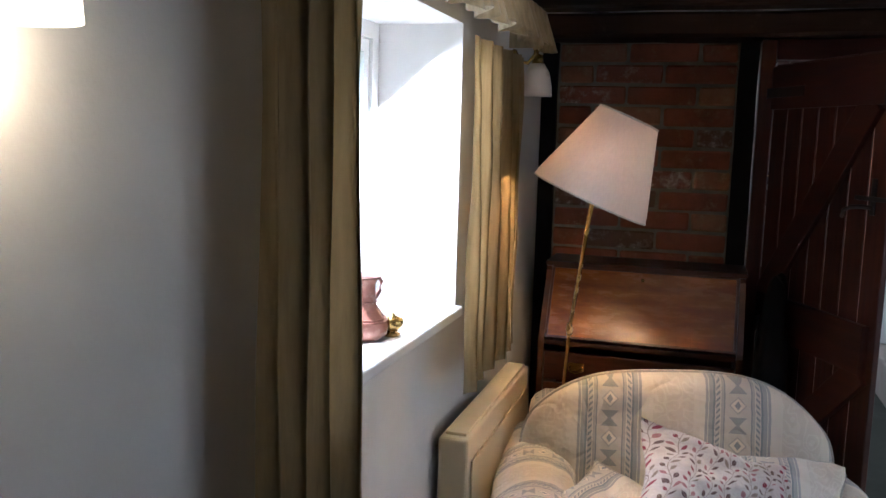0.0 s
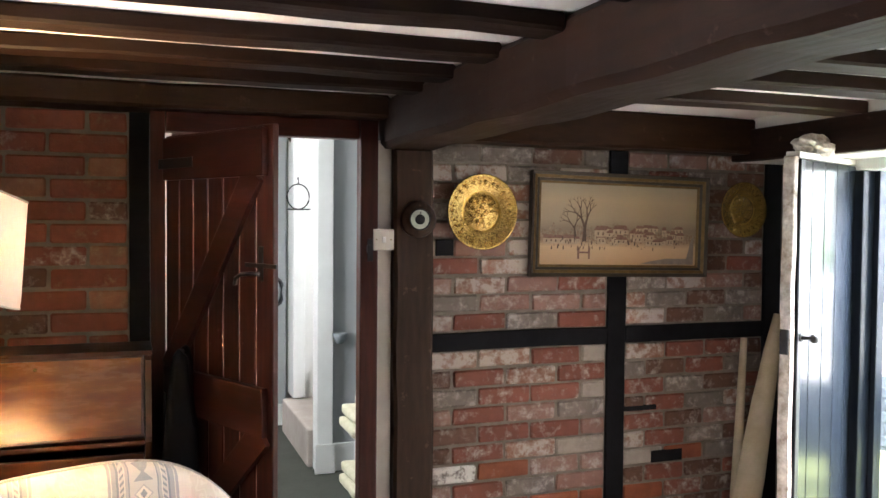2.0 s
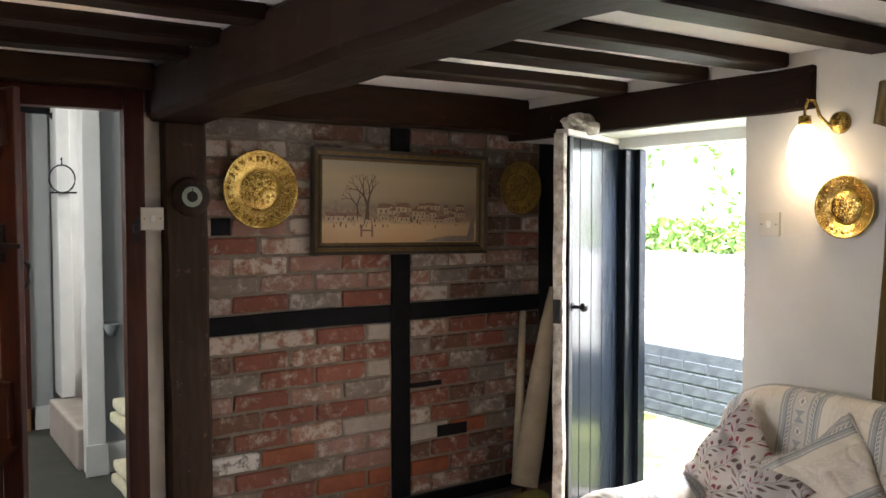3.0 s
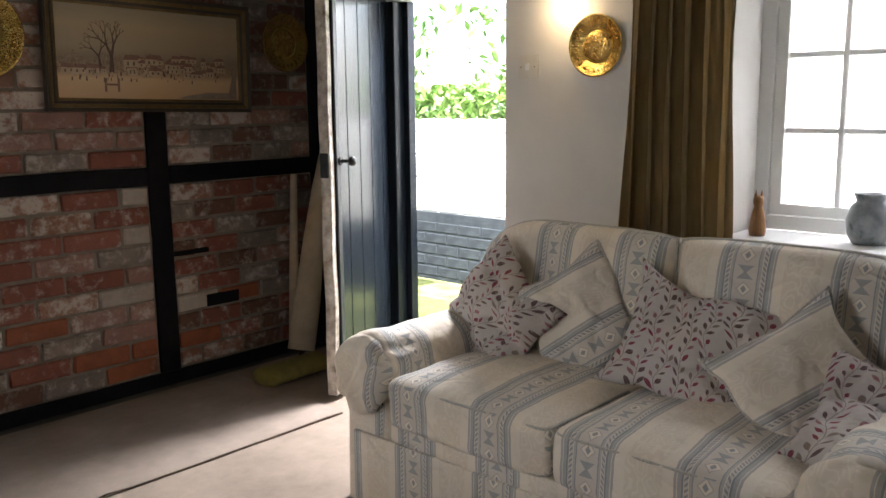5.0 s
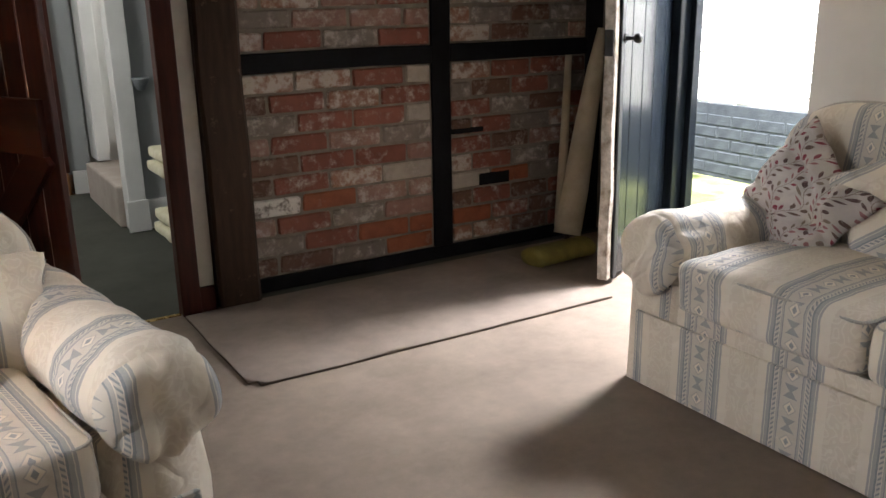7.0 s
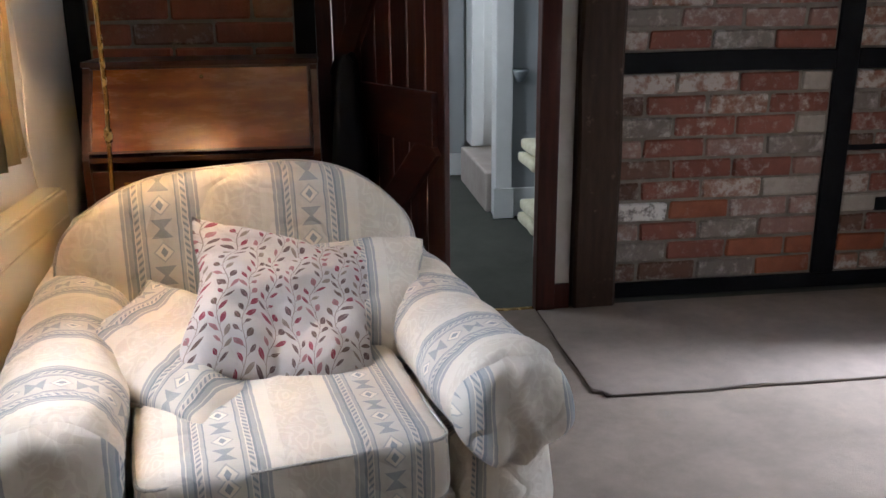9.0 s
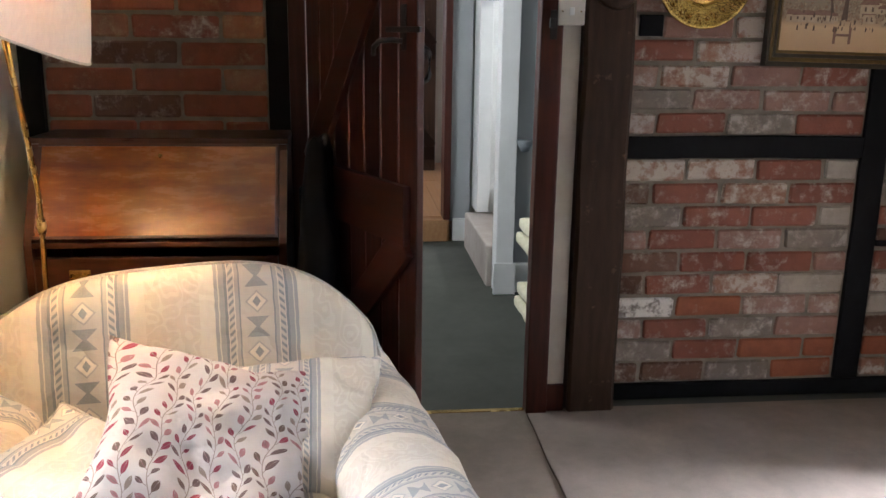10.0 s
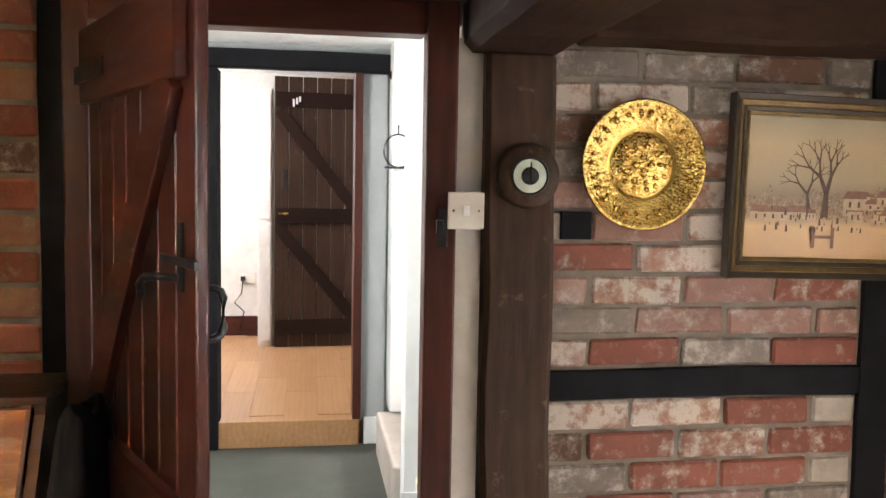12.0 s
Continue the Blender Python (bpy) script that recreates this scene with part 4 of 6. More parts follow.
part("frame", box(0.06, 0.34, 0.0, 0.34, 0.0, 0.60, 0.006), M_WHITE, hallshelf)
part("foot", box(0.0, 0.06, 0.0, 0.03, 0.0, 0.14, 0.004), M_WHITE, hallshelf)
for k, z in enumerate((0.18, 0.24, 0.46, 0.52)):
    tw = tagged(finish("folded_towel", soft_box(0.12, 0.30, 0.05, 0.02, 8, 0, 0.006, k * 3.0), M_CREAMWOOL, smooth=True), "cream folded towel on the low stand", "towel", "towels on the stand")
    tw.matrix_world = pose(0.935 + 0.012 * (k % 2), 4.30, z + 0.025)
pot = thing("wall_ornament", "small blue-grey wall pocket in the hall", "ornament", pose(1.06, 5.215, 0.80))
part("body", lathe([(0.0, -0.06), (0.02, -0.055), (0.05, 0.0), (0.045, 0.01), (0.0, 0.005)], 16), M_CERAMIC, pot, smooth=True)


# ---- windows ----
def casement(name, x, y0, y1, z0, z1, cols, rows, inward):
    """Small-paned window in the plane x, frame, bars and glass as parts."""
    w = finish(name, bmesh.new(), M_WHITE, kind="structure")
    tagged(w, "white painted small-paned casement window in a deep reveal", "window")
    bm = bmesh.new()
    t = 0.045
    for b in ((x - 0.03, x + 0.03, y0, y0 + t, z0, z1), (x - 0.03, x + 0.03, y1 - t, y1, z0, z1), (x - 0.03, x + 0.03, y0 + t, y1 - t, z0, z0 + t), (x - 0.03, x + 0.03, y0 + t, y1 - t, z1 - t, z1)):
        add_box(bm, *b)
    part("window_frame", bm, M_WHITE, w)
    halves = 2
    hw = (y1 - y0 - 2 * t) / halves
    for s in range(halves):
        a, b = y0 + t + s * hw + 0.004, y0 + t + (s + 1) * hw - 0.004
        c, d = z0 + t + 0.004, z1 - t - 0.004
        sash = bmesh.new()
        q = 0.035
        for bb in ((x - 0.02, x + 0.02, a, a + q, c, d), (x - 0.02, x + 0.02, b - q, b, c, d), (x - 0.02, x + 0.02, a + q, b - q, c, c + q), (x - 0.02, x + 0.02, a + q, b - q, d - q, d)):
            add_box(sash, *bb)
        so = part("sash", sash, M_WHITE, w)
        n = cols // halves
        pw, ph = (b - a - 2 * q) / n, (d - c - 2 * q) / rows
        for i in range(1, n):
            part("glazing_bar", box(x - 0.014, x + 0.014, a + q + i * pw - 0.009, a + q + i * pw + 0.009, c + q, d - q, 0.003, 1), M_WHITE, so)
        for j in range(1, rows):
            part("glazing_bar", box(x - 0.011, x + 0.011, a + q, b - q, c + q + j * ph - 0.009, c + q + j * ph + 0.009, 0.003, 1), M_WHITE, so)
        for i in range(n):
            for j in range(rows):
                g = part("pane", box(x - 0.002, x + 0.002, a + q + i * pw + 0.001, a + q + (i + 1) * pw - 0.001, c + q + j * ph + 0.001, c + q + (j + 1) * ph - 0.001), M_GLASS, so)
                g.visible_shadow = False
        part("stay", box(x - inward * 0.04, x - inward * 0.03, a + 0.08, a + 0.30, c + 0.012, c + 0.022, 0.002), M_WHITE, so)
    return w


casement("window_1", 3.00, E0, E1, ES, ET, 6, 3, 1)
casement("window_2", -1.12, W0, W1, WS, WT, 6, 3, -1)
finish("window_sill", box(2.675, 2.968, E0 + 0.002, E1 - 0.002, ES - 0.03, ES, 0.008, 3), M_WHITE, kind="structure")
finish("window_sill", box(-1.088, -0.815, W0 + 0.002, W1 - 0.002, WS - 0.03, WS, 0.008, 3), M_WHITE, kind="structure")


# ---- curtains ----
def curtain(name, x, y0, y1, z0, z1, folds, depth, side, label, flare=0.0, lining=None, seed=0.0):
    c = thing(name, label, "curtain", pose(x, (y0 + y1) / 2, z0))
    bm = bmesh.new()
    n, k = folds * 12, 14
    g = []
    for j in range(k + 1):
        f = j / k
        row = []
        for i in range(n + 1):
            s = i / n
            spread = 1 + flare * (1 - f)
            y = ((s - 0.5) * (y1 - y0)) * spread
            amp = 1.25 * depth * (0.5 + 0.45 * noise.noise(Vector((s * 5 + seed, f * 1.2, 0)))) * (1.0 - 0.3 * f)
            ph = 2 * math.pi * folds * (s + 0.02 * noise.noise(Vector((s * 3, f * 2 + seed, 1))))
            px = amp * math.sin(ph) + 0.008 * noise.noise(Vector((s * 9 + seed, f * 4, 2)))
            row.append(bm.verts.new((px * side, y + 0.012 * math.sin(2 * ph), f * (z1 - z0))))
        g.append(row)
    for j in range(k):
        for i in range(n):
            bm.faces.new((g[j][i], g[j][i + 1], g[j + 1][i + 1], g[j + 1][i]))
    bmesh.ops.solidify(bm, geom=bm.faces[:], thickness=0.004)
    part("cloth", bm, M_CURTAIN, c, smooth=True)
    if lining:
        part("lining", box(-0.006 - 0.03 * side, 0.0 - 0.03 * side, -(y1 - y0) / 2 * 0.9, (y1 - y0) / 2 * 0.9, 0.01, z1 - z0 - 0.02), M_CURTAIN_B, c)
    return c


def valance(x, y0, y1, z0, z1, side, label):
    v = thing("valance", label, "valance", pose(x, (y0 + y1) / 2, z0))
    bm = bmesh.new()
    L_ = y1 - y0
    n, k = int(L_ / 0.012), 10
    g = []
    path = []
    for i in range(n + 1):
        s = i / n
        path.append((0.0, (s - 0.5) * L_, s * L_))
    for j in range(k + 1):
        f = j / k
        row = []
        for (px, py, s) in path:
            low = 1 - f
            fl = 0.022 * low + 0.006
            a = fl * math.sin(s * 2 * math.pi / 0.075 + 1.5 * noise.noise(Vector((s * 6, 0, 0)))) + 0.02 * low
            z = f * (z1 - z0) + 0.010 * low * math.sin(s * 2 * math.pi / 0.11)
            row.append(bm.verts.new((a * side, py, z)))
        g.append(row)
    for j in range(k):
        for i in range(n):
            bm.faces.new((g[j][i], g[j][i + 1], g[j + 1][i + 1], g[j + 1][i]))
    bmesh.ops.solidify(bm, geom=bm.faces[:], thickness=0.004)
    part("frill", bm, M_VALANCE, v, smooth=True)
    part("board", box(-0.11 * side if side > 0 else 0.0, 0.0 if side > 0 else 0.11, -L_ / 2, L_ / 2, (z1 - z0) - 0.02, (z1 - z0) + 0.004, 0.003), M_VALANCE, v)
    for e in (-1, 1):
        y = e * L_ / 2
        part("return", box(min(0, -0.11 * side), max(0, -0.11 * side), y - 0.004, y + 0.004, 0.01, z1 - z0 - 0.02, 0.002), M_VALANCE, v)
    return v


curtain("curtain", 2.61, 1.53, 1.88, 0.35, 1.72, 6, 0.045, -1, "olive-gold curtain gathered beside the small-paned window", 0.12, seed=1)
curtain("curtain", 2.61, 0.0, 0.33, 0.35, 1.72, 5, 0.035, -1, "olive-gold curtain gathered at the window behind the sofa", 0.12, seed=4)
valance(2.575, -0.02, 1.88, 1.66, 1.80, -1, "olive-gold frilled valance above the window behind the sofa")
curtain("curtain", -0.75, 1.32, 1.68, 0.30, 1.72, 4, 0.045, 1, "olive-gold curtain hanging by the bright window near the wall lamp", 0.10, seed=7)
curtain("curtain", -0.74, 2.38, 2.97, 0.80, 1.72, 5, 0.032, 1, "olive-gold curtain by the bright window beside the floor lamp", 0.02, seed=11)
valance(-0.68, 1.22, 2.98, 1.74, 1.86, 1, "striped gold frilled valance above the bright window")

# ---- radiator ----
rad = thing("panel_heater", "cream enamelled panel heater on the wall below the curtain", "heater", pose(-0.835, 2.42, 0.10))
part("body", box(0.015, 0.10, 0, 0.82, 0, 0.56, 0.012, 3), M_RADIATOR, rad)
part("front_panel", box(0.101, 0.108, 0.03, 0.79, 0.03, 0.49, 0.003), M_RADIATOR, rad)
part("top_grille", box(0.03, 0.09, 0.02, 0.80, 0.561, 0.570, 0.003), M_RADIATOR, rad)
for y in (0.08, 0.68):
    part("foot", box(0.03, 0.09, y, y + 0.04, -0.10, 0.0, 0.004), M_RADIATOR, rad)


# ---- bureau ----
def bureau():
    b = thing("bureau", "dark polished oak writing bureau with sloping front by brick wall", "bureau", pose(-0.372, 3.46, 0))
    w = 0.372
    for sx in (-w, w - 0.022):
        bm = bmesh.new()
        prof = [(0.0, 0.08), (0.0, 0.70), (0.005, 0.715), (0.134, 0.958), (0.134, 0.975), (0.36, 0.975), (0.36, 0.08)]
        f0 = [bm.verts.new((sx, y, z)) for y, z in prof]
        f1 = [bm.verts.new((sx + 0.022, y, z)) for y, z in prof]
        bm.faces.new(f0)
        bm.faces.new(f1[::-1])
        for i in range(len(prof)):
            bm.faces.new((f0[i], f0[(i + 1) % len(prof)], f1[(i + 1) % len(prof)], f1[i]))
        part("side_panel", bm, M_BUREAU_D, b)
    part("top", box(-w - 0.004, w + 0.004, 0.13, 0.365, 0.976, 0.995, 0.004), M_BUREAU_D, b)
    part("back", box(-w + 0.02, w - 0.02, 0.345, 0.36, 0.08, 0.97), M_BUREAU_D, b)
    ang = math.degrees(math.atan2(0.245, 0.155))
    L_ = math.hypot(0.155, 0.245)
    M = pose(0, 0.004, 0.715, ang + 5.0, 0, 0)
    fall = part("fall_front", box(-w + 0.026, w - 0.026, 0.004, L_, -0.018, 0.004, 0.003, m=M), M_BUREAU, b, "orange-brown polished oak fall front with golden lamp glow in its colour")
    for (x0, x1, y0, y1) in ((-w + 0.024, w - 0.024, 0.0, 0.010), (-w + 0.024, w - 0.024, L_ - 0.006, L_ + 0.004), (-w + 0.024, -w + 0.034, 0.011, L_ - 0.007), (w - 0.034, w - 0.024, 0.011, L_ - 0.007)):
        part("moulding", box(x0, x1, y0, y1, 0.0045, 0.009, 0.002, m=M), M_BUREAU_D, fall)
    part("keyhole", lathe([(0, 0), (0.007, 0), (0.006, 0.003), (0, 0.003)], 12, m=M @ pose(0, L_ - 0.035, 0.0045)), M_BRASS_D, fall)
    part("rail", box(-w + 0.023, w - 0.023, 0.0, 0.33, 0.690, 0.708, 0.003), M_BUREAU_D, b)
    z = 0.105
    for hgt in (0.16, 0.15, 0.14, 0.12):
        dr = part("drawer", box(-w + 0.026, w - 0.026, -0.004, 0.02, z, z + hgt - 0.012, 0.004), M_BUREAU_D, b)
        for x in (-0.22, 0.22):
            part("handle_plate", box(x - 0.03, x + 0.03, -0.008, -0.004, z + hgt / 2 - 0.018, z + hgt / 2 + 0.014, 0.002), M_BRASS_D, dr)
            part("drawer_handle", tube([(x - 0.024, -0.01, z + hgt / 2), (x - 0.022, -0.024, z + hgt / 2 - 0.016), (x, -0.027, z + hgt / 2 - 0.022), (x + 0.022, -0.024, z + hgt / 2 - 0.016), (x + 0.024, -0.01, z + hgt / 2)], 0.003, 6), M_BRASS_D, dr, smooth=True)
        z += hgt
    part("plinth", box(-w - 0.006, w + 0.006, -0.008, 0.36, 0.0, 0.095, 0.004), M_BUREAU_D, b)
    return b


bureau()
case = thing("folded_case", "black vinyl case standing on end between bureau and door", "case", pose(0.10, 3.50, 0, 0, 0, -8))
bm = soft_box(0.13, 0.26, 0.98, 0.03, 18, 0, 0.05, 4.0, m=pose(0, 0, 0.50))
for v_ in bm.verts:
    s_ = 1.15 - 0.75 * max(0.0, v_.co.z - 0.35) / 0.65
    v_.co.x = v_.co.x * s_ + 0.012 * math.sin(v_.co.y * 60 + v_.co.z * 4) * (1.1 - v_.co.z)
    v_.co.y = v_.co.y * min(1.0, s_ + 0.15)
part("shell", bm, M_BLACKVINYL, case, smooth=True)
part("strap", box(-0.06, -0.052, -0.02, 0.02, 0.06, 0.86, 0.002), M_BLACKVINYL, case)
part("carry_handle", tube([(0, -0.05, 0.96), (0, -0.05, 0.99), (0, 0.0, 1.0), (0, 0.05, 0.99), (0, 0.05, 0.96)], 0.008, 8), M_BLACKVINYL, case, smooth=True)


# ---- floor lamp ----
lamp = thing("floor_lamp", "brass floor lamp with tilted pink shade behind the armchair", "floor lamp", pose(-0.64, 3.26, 0))
part("base", lathe([(0.0, 0.0), (0.115, 0.0), (0.115, 0.012), (0.10, 0.022), (0.03, 0.03), (0.012, 0.05), (0.0, 0.05)], 28), M_BRASS_P, lamp, smooth=True)
poleP = [(0.0, 0.0, 0.03), (0.028, -0.042, 0.42), (0.055, -0.085, 0.82), (0.075, -0.14, 0.92), (0.12, -0.32, 1.12), (0.165, -0.50, 1.32)]
part("pole", tube(poleP, 0.0065, 8), M_BRASS_P, lamp, smooth=True)
part("joint", lathe([(0.0, 0.0), (0.010, 0.0), (0.012, 0.02), (0.010, 0.04), (0.0, 0.04)], 12, m=pose(0.055, -0.085, 0.80)), M_BRASS_P, lamp, smooth=True)
shade_m = pose(0.150, -0.475, 1.30, -3, 23, 0)
sh = bmesh.new()
lathe([(0.177, -0.001), (0.172, 0.02), (0.090, 0.255), (0.088, 0.255), (0.170, 0.02), (0.175, -0.001)], 40, sh)
bmesh.ops.delete(sh, geom=[f for f in sh.faces if len(f.verts) > 4], context="FACES")
shade = part("shade", sh, M_SHADE, lamp, "pale pink pleated fabric shade", smooth=True, matrix=shade_m)
part("rim", tube([(0.176 * math.cos(w), 0.176 * math.sin(w), 0.001) for w in [k * math.pi / 18 for k in range(36)]], 0.003, 6, True), M_PIPE, shade, smooth=True)
part("rim", tube([(0.090 * math.cos(w), 0.090 * math.sin(w), 0.255) for w in [k * math.pi / 18 for k in range(36)]], 0.003, 6, True), M_PIPE, shade, smooth=True)
part("lamp_holder", tube([(0, 0, 0.02), (0, 0, 0.10)], 0.014, 10), M_BRASS_P, shade)
bulb("floor_lamp_bulb", (-0.44, 2.80, 1.42), 3.0, 0.03, (1.0, 0.60, 0.25))


# ---- wall lamps ----
def sconce(place, out, lit, label):
    """out: unit direction away from the wall along x."""
    s = thing("wall_lamp", label, "wall lamp", pose(*place))
    part("backplate", lathe([(0, 0), (0.038, 0), (0.036, 0.010), (0.02, 0.016), (0, 0.018)], 20, m=pose(0, 0, 0, 0, 90 * out, 0)), M_BRASS_D, s, "dark brass backplate", smooth=True)
    yy = 0.075
    part("arm", tube([(0.01 * out, 0, 0), (0.05 * out, 0.01, -0.01), (0.07 * out, 0.03, 0.02), (0.07 * out, 0.05, 0.07), (0.07 * out, yy, 0.08), (0.07 * out, yy + 0.01, 0.05), (0.07 * out, yy + 0.01, 0.02)], 0.006, 8), M_BRASS_D, s, smooth=True)
    m = pose(0.07 * out, yy + 0.01, -0.12)
    part("gallery", lathe([(0, 0.115), (0.022, 0.115), (0.02, 0.145), (0, 0.15)], 16, m=m), M_BRASS_D, s, smooth=True)
    part("shade", lathe([(0.056, 0.0), (0.053, 0.04), (0.043, 0.085), (0.024, 0.114), (0.021, 0.112), (0.040, 0.083), (0.050, 0.04), (0.053, 0.0)], 28, m=m), M_GLOW if lit else M_GLASSWHITE, s, "opal glass bell shade", smooth=True)
    if lit:
        bulb("wall_lamp_bulb", (place[0] + 0.07 * out, place[1] + yy + 0.01, place[2] - 0.13), 0.34, 0.04)
    return s


sconce((2.70, 2.08, 1.70), -1, True, "brass wall lamp with lit glass shade above small brass plate")
sconce((-0.84, 3.27, 1.74), 1, False, "brass wall lamp with unlit glass shade near the corner post")
sconce((-0.84, 0.84, 1.68), 1, True, "brass wall lamp with lit glass shade beside the curtain")


# ---- brick wall decorations ----
def plate(name, m, r, material, label):
    p = thing(name, label, "wall plate", m)
    prof = [(0.0, 0.015), (r * 0.30, 0.014), (r * 0.46, 0.012), (r * 0.50, 0.0035), (r * 0.63, 0.0035), (r * 0.67, 0.010), (r * 0.92, 0.018), (r * 0.97, 0.026), (r, 0.022), (r * 0.98, 0.018), (r * 0.6, 0.010), (r * 0.5, 0.0), (0.0, 0.0)]
    part("dish", lathe(prof, 48), material, p, smooth=True)
    part("smooth_ring", lathe([(r * 0.505, 0.004), (r * 0.51, 0.0055), (r * 0.61, 0.0055), (r * 0.625, 0.004)], 48), M_BRASS_R, p, "plain darker brass ring", smooth=True)
    bm = bmesh.new()
    rnd = random.Random(3)
    rings = [(r * 0.79, 26, r * 0.055, 0.016), (r * 0.715, 34, r * 0.022, 0.014), (r * 0.89, 44, r * 0.022, 0.019), (r * 0.38, 13, r * 0.05, 0.014), (r * 0.28, 9, r * 0.06, 0.015), (r * 0.12, 4, r * 0.07, 0.016)]
    for rr, cnt, s, z in rings:
        for k in range(cnt):
            a = 2 * math.pi * k / cnt + rnd.uniform(-0.05, 0.05)
            t = Matrix.Translation((rr * math.cos(a), rr * math.sin(a), z)) @ Matrix.Rotation(a, 4, "Z") @ Matrix.Diagonal((rnd.uniform(0.8, 1.3), rnd.uniform(0.6, 1.0), 0.45, 1))
            bmesh.ops.create_icosphere(bm, subdivisions=1, radius=s, matrix=t)
    part("embossing", bm, material, p, smooth=True)["kind"] = "stuff"
    return p


plate("brass_plate", pose(1.36, 3.832, 1.50, 90, 0, 0), 0.165, M_BRASS, "large round embossed brass plate on the brick wall")
plate("brass_plate", pose(2.735, 3.832, 1.525, 90, 0, 0), 0.135, M_BRASS_D, "dark embossed brass plate on brick wall near outside door")
plate("brass_plate", pose(2.698, 2.05, 1.42, 90, 0, -90), 0.105, M_BRASS, "small round embossed brass plate below the lit wall lamp")

M_DIAL = mat_plain("aged_greenish_dial", (0.36, 0.40, 0.33), (0.50, 0.54, 0.46), 30, 0.4)
baro = thing("barometer", "round wooden barometer with a pale dial on the oak post", "barometer", pose(1.035, 3.722, 1.465, 90, 0, 0))
part("surround", lathe([(0, 0), (0.076, 0), (0.076, 0.012), (0.068, 0.022), (0.046, 0.026), (0, 0.026)], 36), M_OAK_Z, baro, smooth=True)
part("dial", lathe([(0.0, 0.027), (0.040, 0.027), (0.040, 0.031), (0.0, 0.031)], 32), M_DIAL, baro)
part("bezel", tube([(0.042 * math.cos(w), 0.042 * math.sin(w), 0.031) for w in [k * math.pi / 18 for k in range(36)]], 0.003, 6, True), M_IRON, baro, smooth=True)
part("hub", lathe([(0.0, 0.032), (0.021, 0.032), (0.020, 0.036), (0.0, 0.037)], 20), M_IRON, baro)
part("needle", box(-0.0015, 0.0015, -0.02, 0.032, 0.037, 0.039), M_IRON, baro)


def light_switch(m, label):
    s = thing("light_switch", label, "light switch", m)
    part("plate", box(-0.043, 0.043, -0.043, 0.043, 0, 0.009, 0.003), M_PLASTIC, s)
    part("rocker", box(-0.008, 0.008, -0.012, 0.012, 0.0095, 0.014, 0.002), M_WHITE, s)
    for x in (-0.03, 0.03):
        part("screw", lathe([(0, 0.009), (0.003, 0.009), (0.002, 0.0105), (0, 0.0105)], 8, m=pose(x, 0, 0)), M_BRASS_D, s)


light_switch(pose(0.893, 3.734, 1.382, 90, 0, 0), "ivory light switch on the white strip beside the plank door")
light_switch(pose(2.698, 2.34, 1.36, 90, 0, -90), "ivory light switch beside the outside doorway")


def mat_painting():
    m, N, L, P = nodes_of("sepia_painting")
    t = N.new("ShaderNodeTexCoord")
    s = N.new("ShaderNodeSeparateXYZ")
    L.new(t.outputs["UV"], s.inputs[0])
    u, v = s.outputs[0], s.outputs[1]
    n = noise_tex(m, coords(m, "UV", (2.0, 1.0, 1.0)), 3, 5)
    vv = mth(m, "ADD", v, mth(m, "MULTIPLY_ADD", n.outputs[0], 0.08, -0.04))
    sky_ = ramp(m, vv, [(0.0, (0.46, 0.29, 0.15)), (0.22, (0.56, 0.38, 0.21)), (0.31, (0.30, 0.21, 0.13)), (0.44, (0.24, 0.185, 0.125)), (0.56, (0.36, 0.28, 0.175)), (0.8, (0.42, 0.32, 0.19)), (1.0, (0.31, 0.27, 0.185))])
    crowd = noise_tex(m, coords(m, "UV", (3.4, 1.0, 1.0)), 24, 3, 0.7)
    hue = noise_tex(m, coords(m, "UV", (3.4, 1.0, 1.0)), 17, 2, 0.6)
    wide = noise_tex(m, coords(m, "UV", (2.0, 0.2, 1.0)), 7, 3)
    band = mth(m, "MULTIPLY", mth(m, "GREATER_THAN", vv, 0.27), mth(m, "LESS_THAN", vv, mth(m, "MULTIPLY_ADD", wide.outputs[0], 0.5, 0.20)))
    mask = mth(m, "MULTIPLY", band, ramp(m, crowd.outputs[0], [(0.46, 0.0), (0.56, 0.6)]))
    cc = ramp(m, hue.outputs[0], [(0.35, (0.035, 0.025, 0.02)), (0.45, (0.27, 0.10, 0.04)), (0.51, (0.06, 0.055, 0.05)), (0.58, (0.52, 0.38, 0.24)), (0.66, (0.12, 0.07, 0.045))])
    L.new(mixc(m, mask, sky_, cc), P.inputs["Base Color"])
    P.inputs["Roughness"].default_value = 0.45
    L.new(bump(m, crowd.outputs[0], 0.15, 0.001), P.inputs["Normal"])
    return m


pic = thing("framed_painting", "wide sepia winter village painting in gilt frame on brick wall", "painting", pose(2.05, 3.826, 1.445, 0, 1.0, 0))
PW, PH = 0.465, 0.235


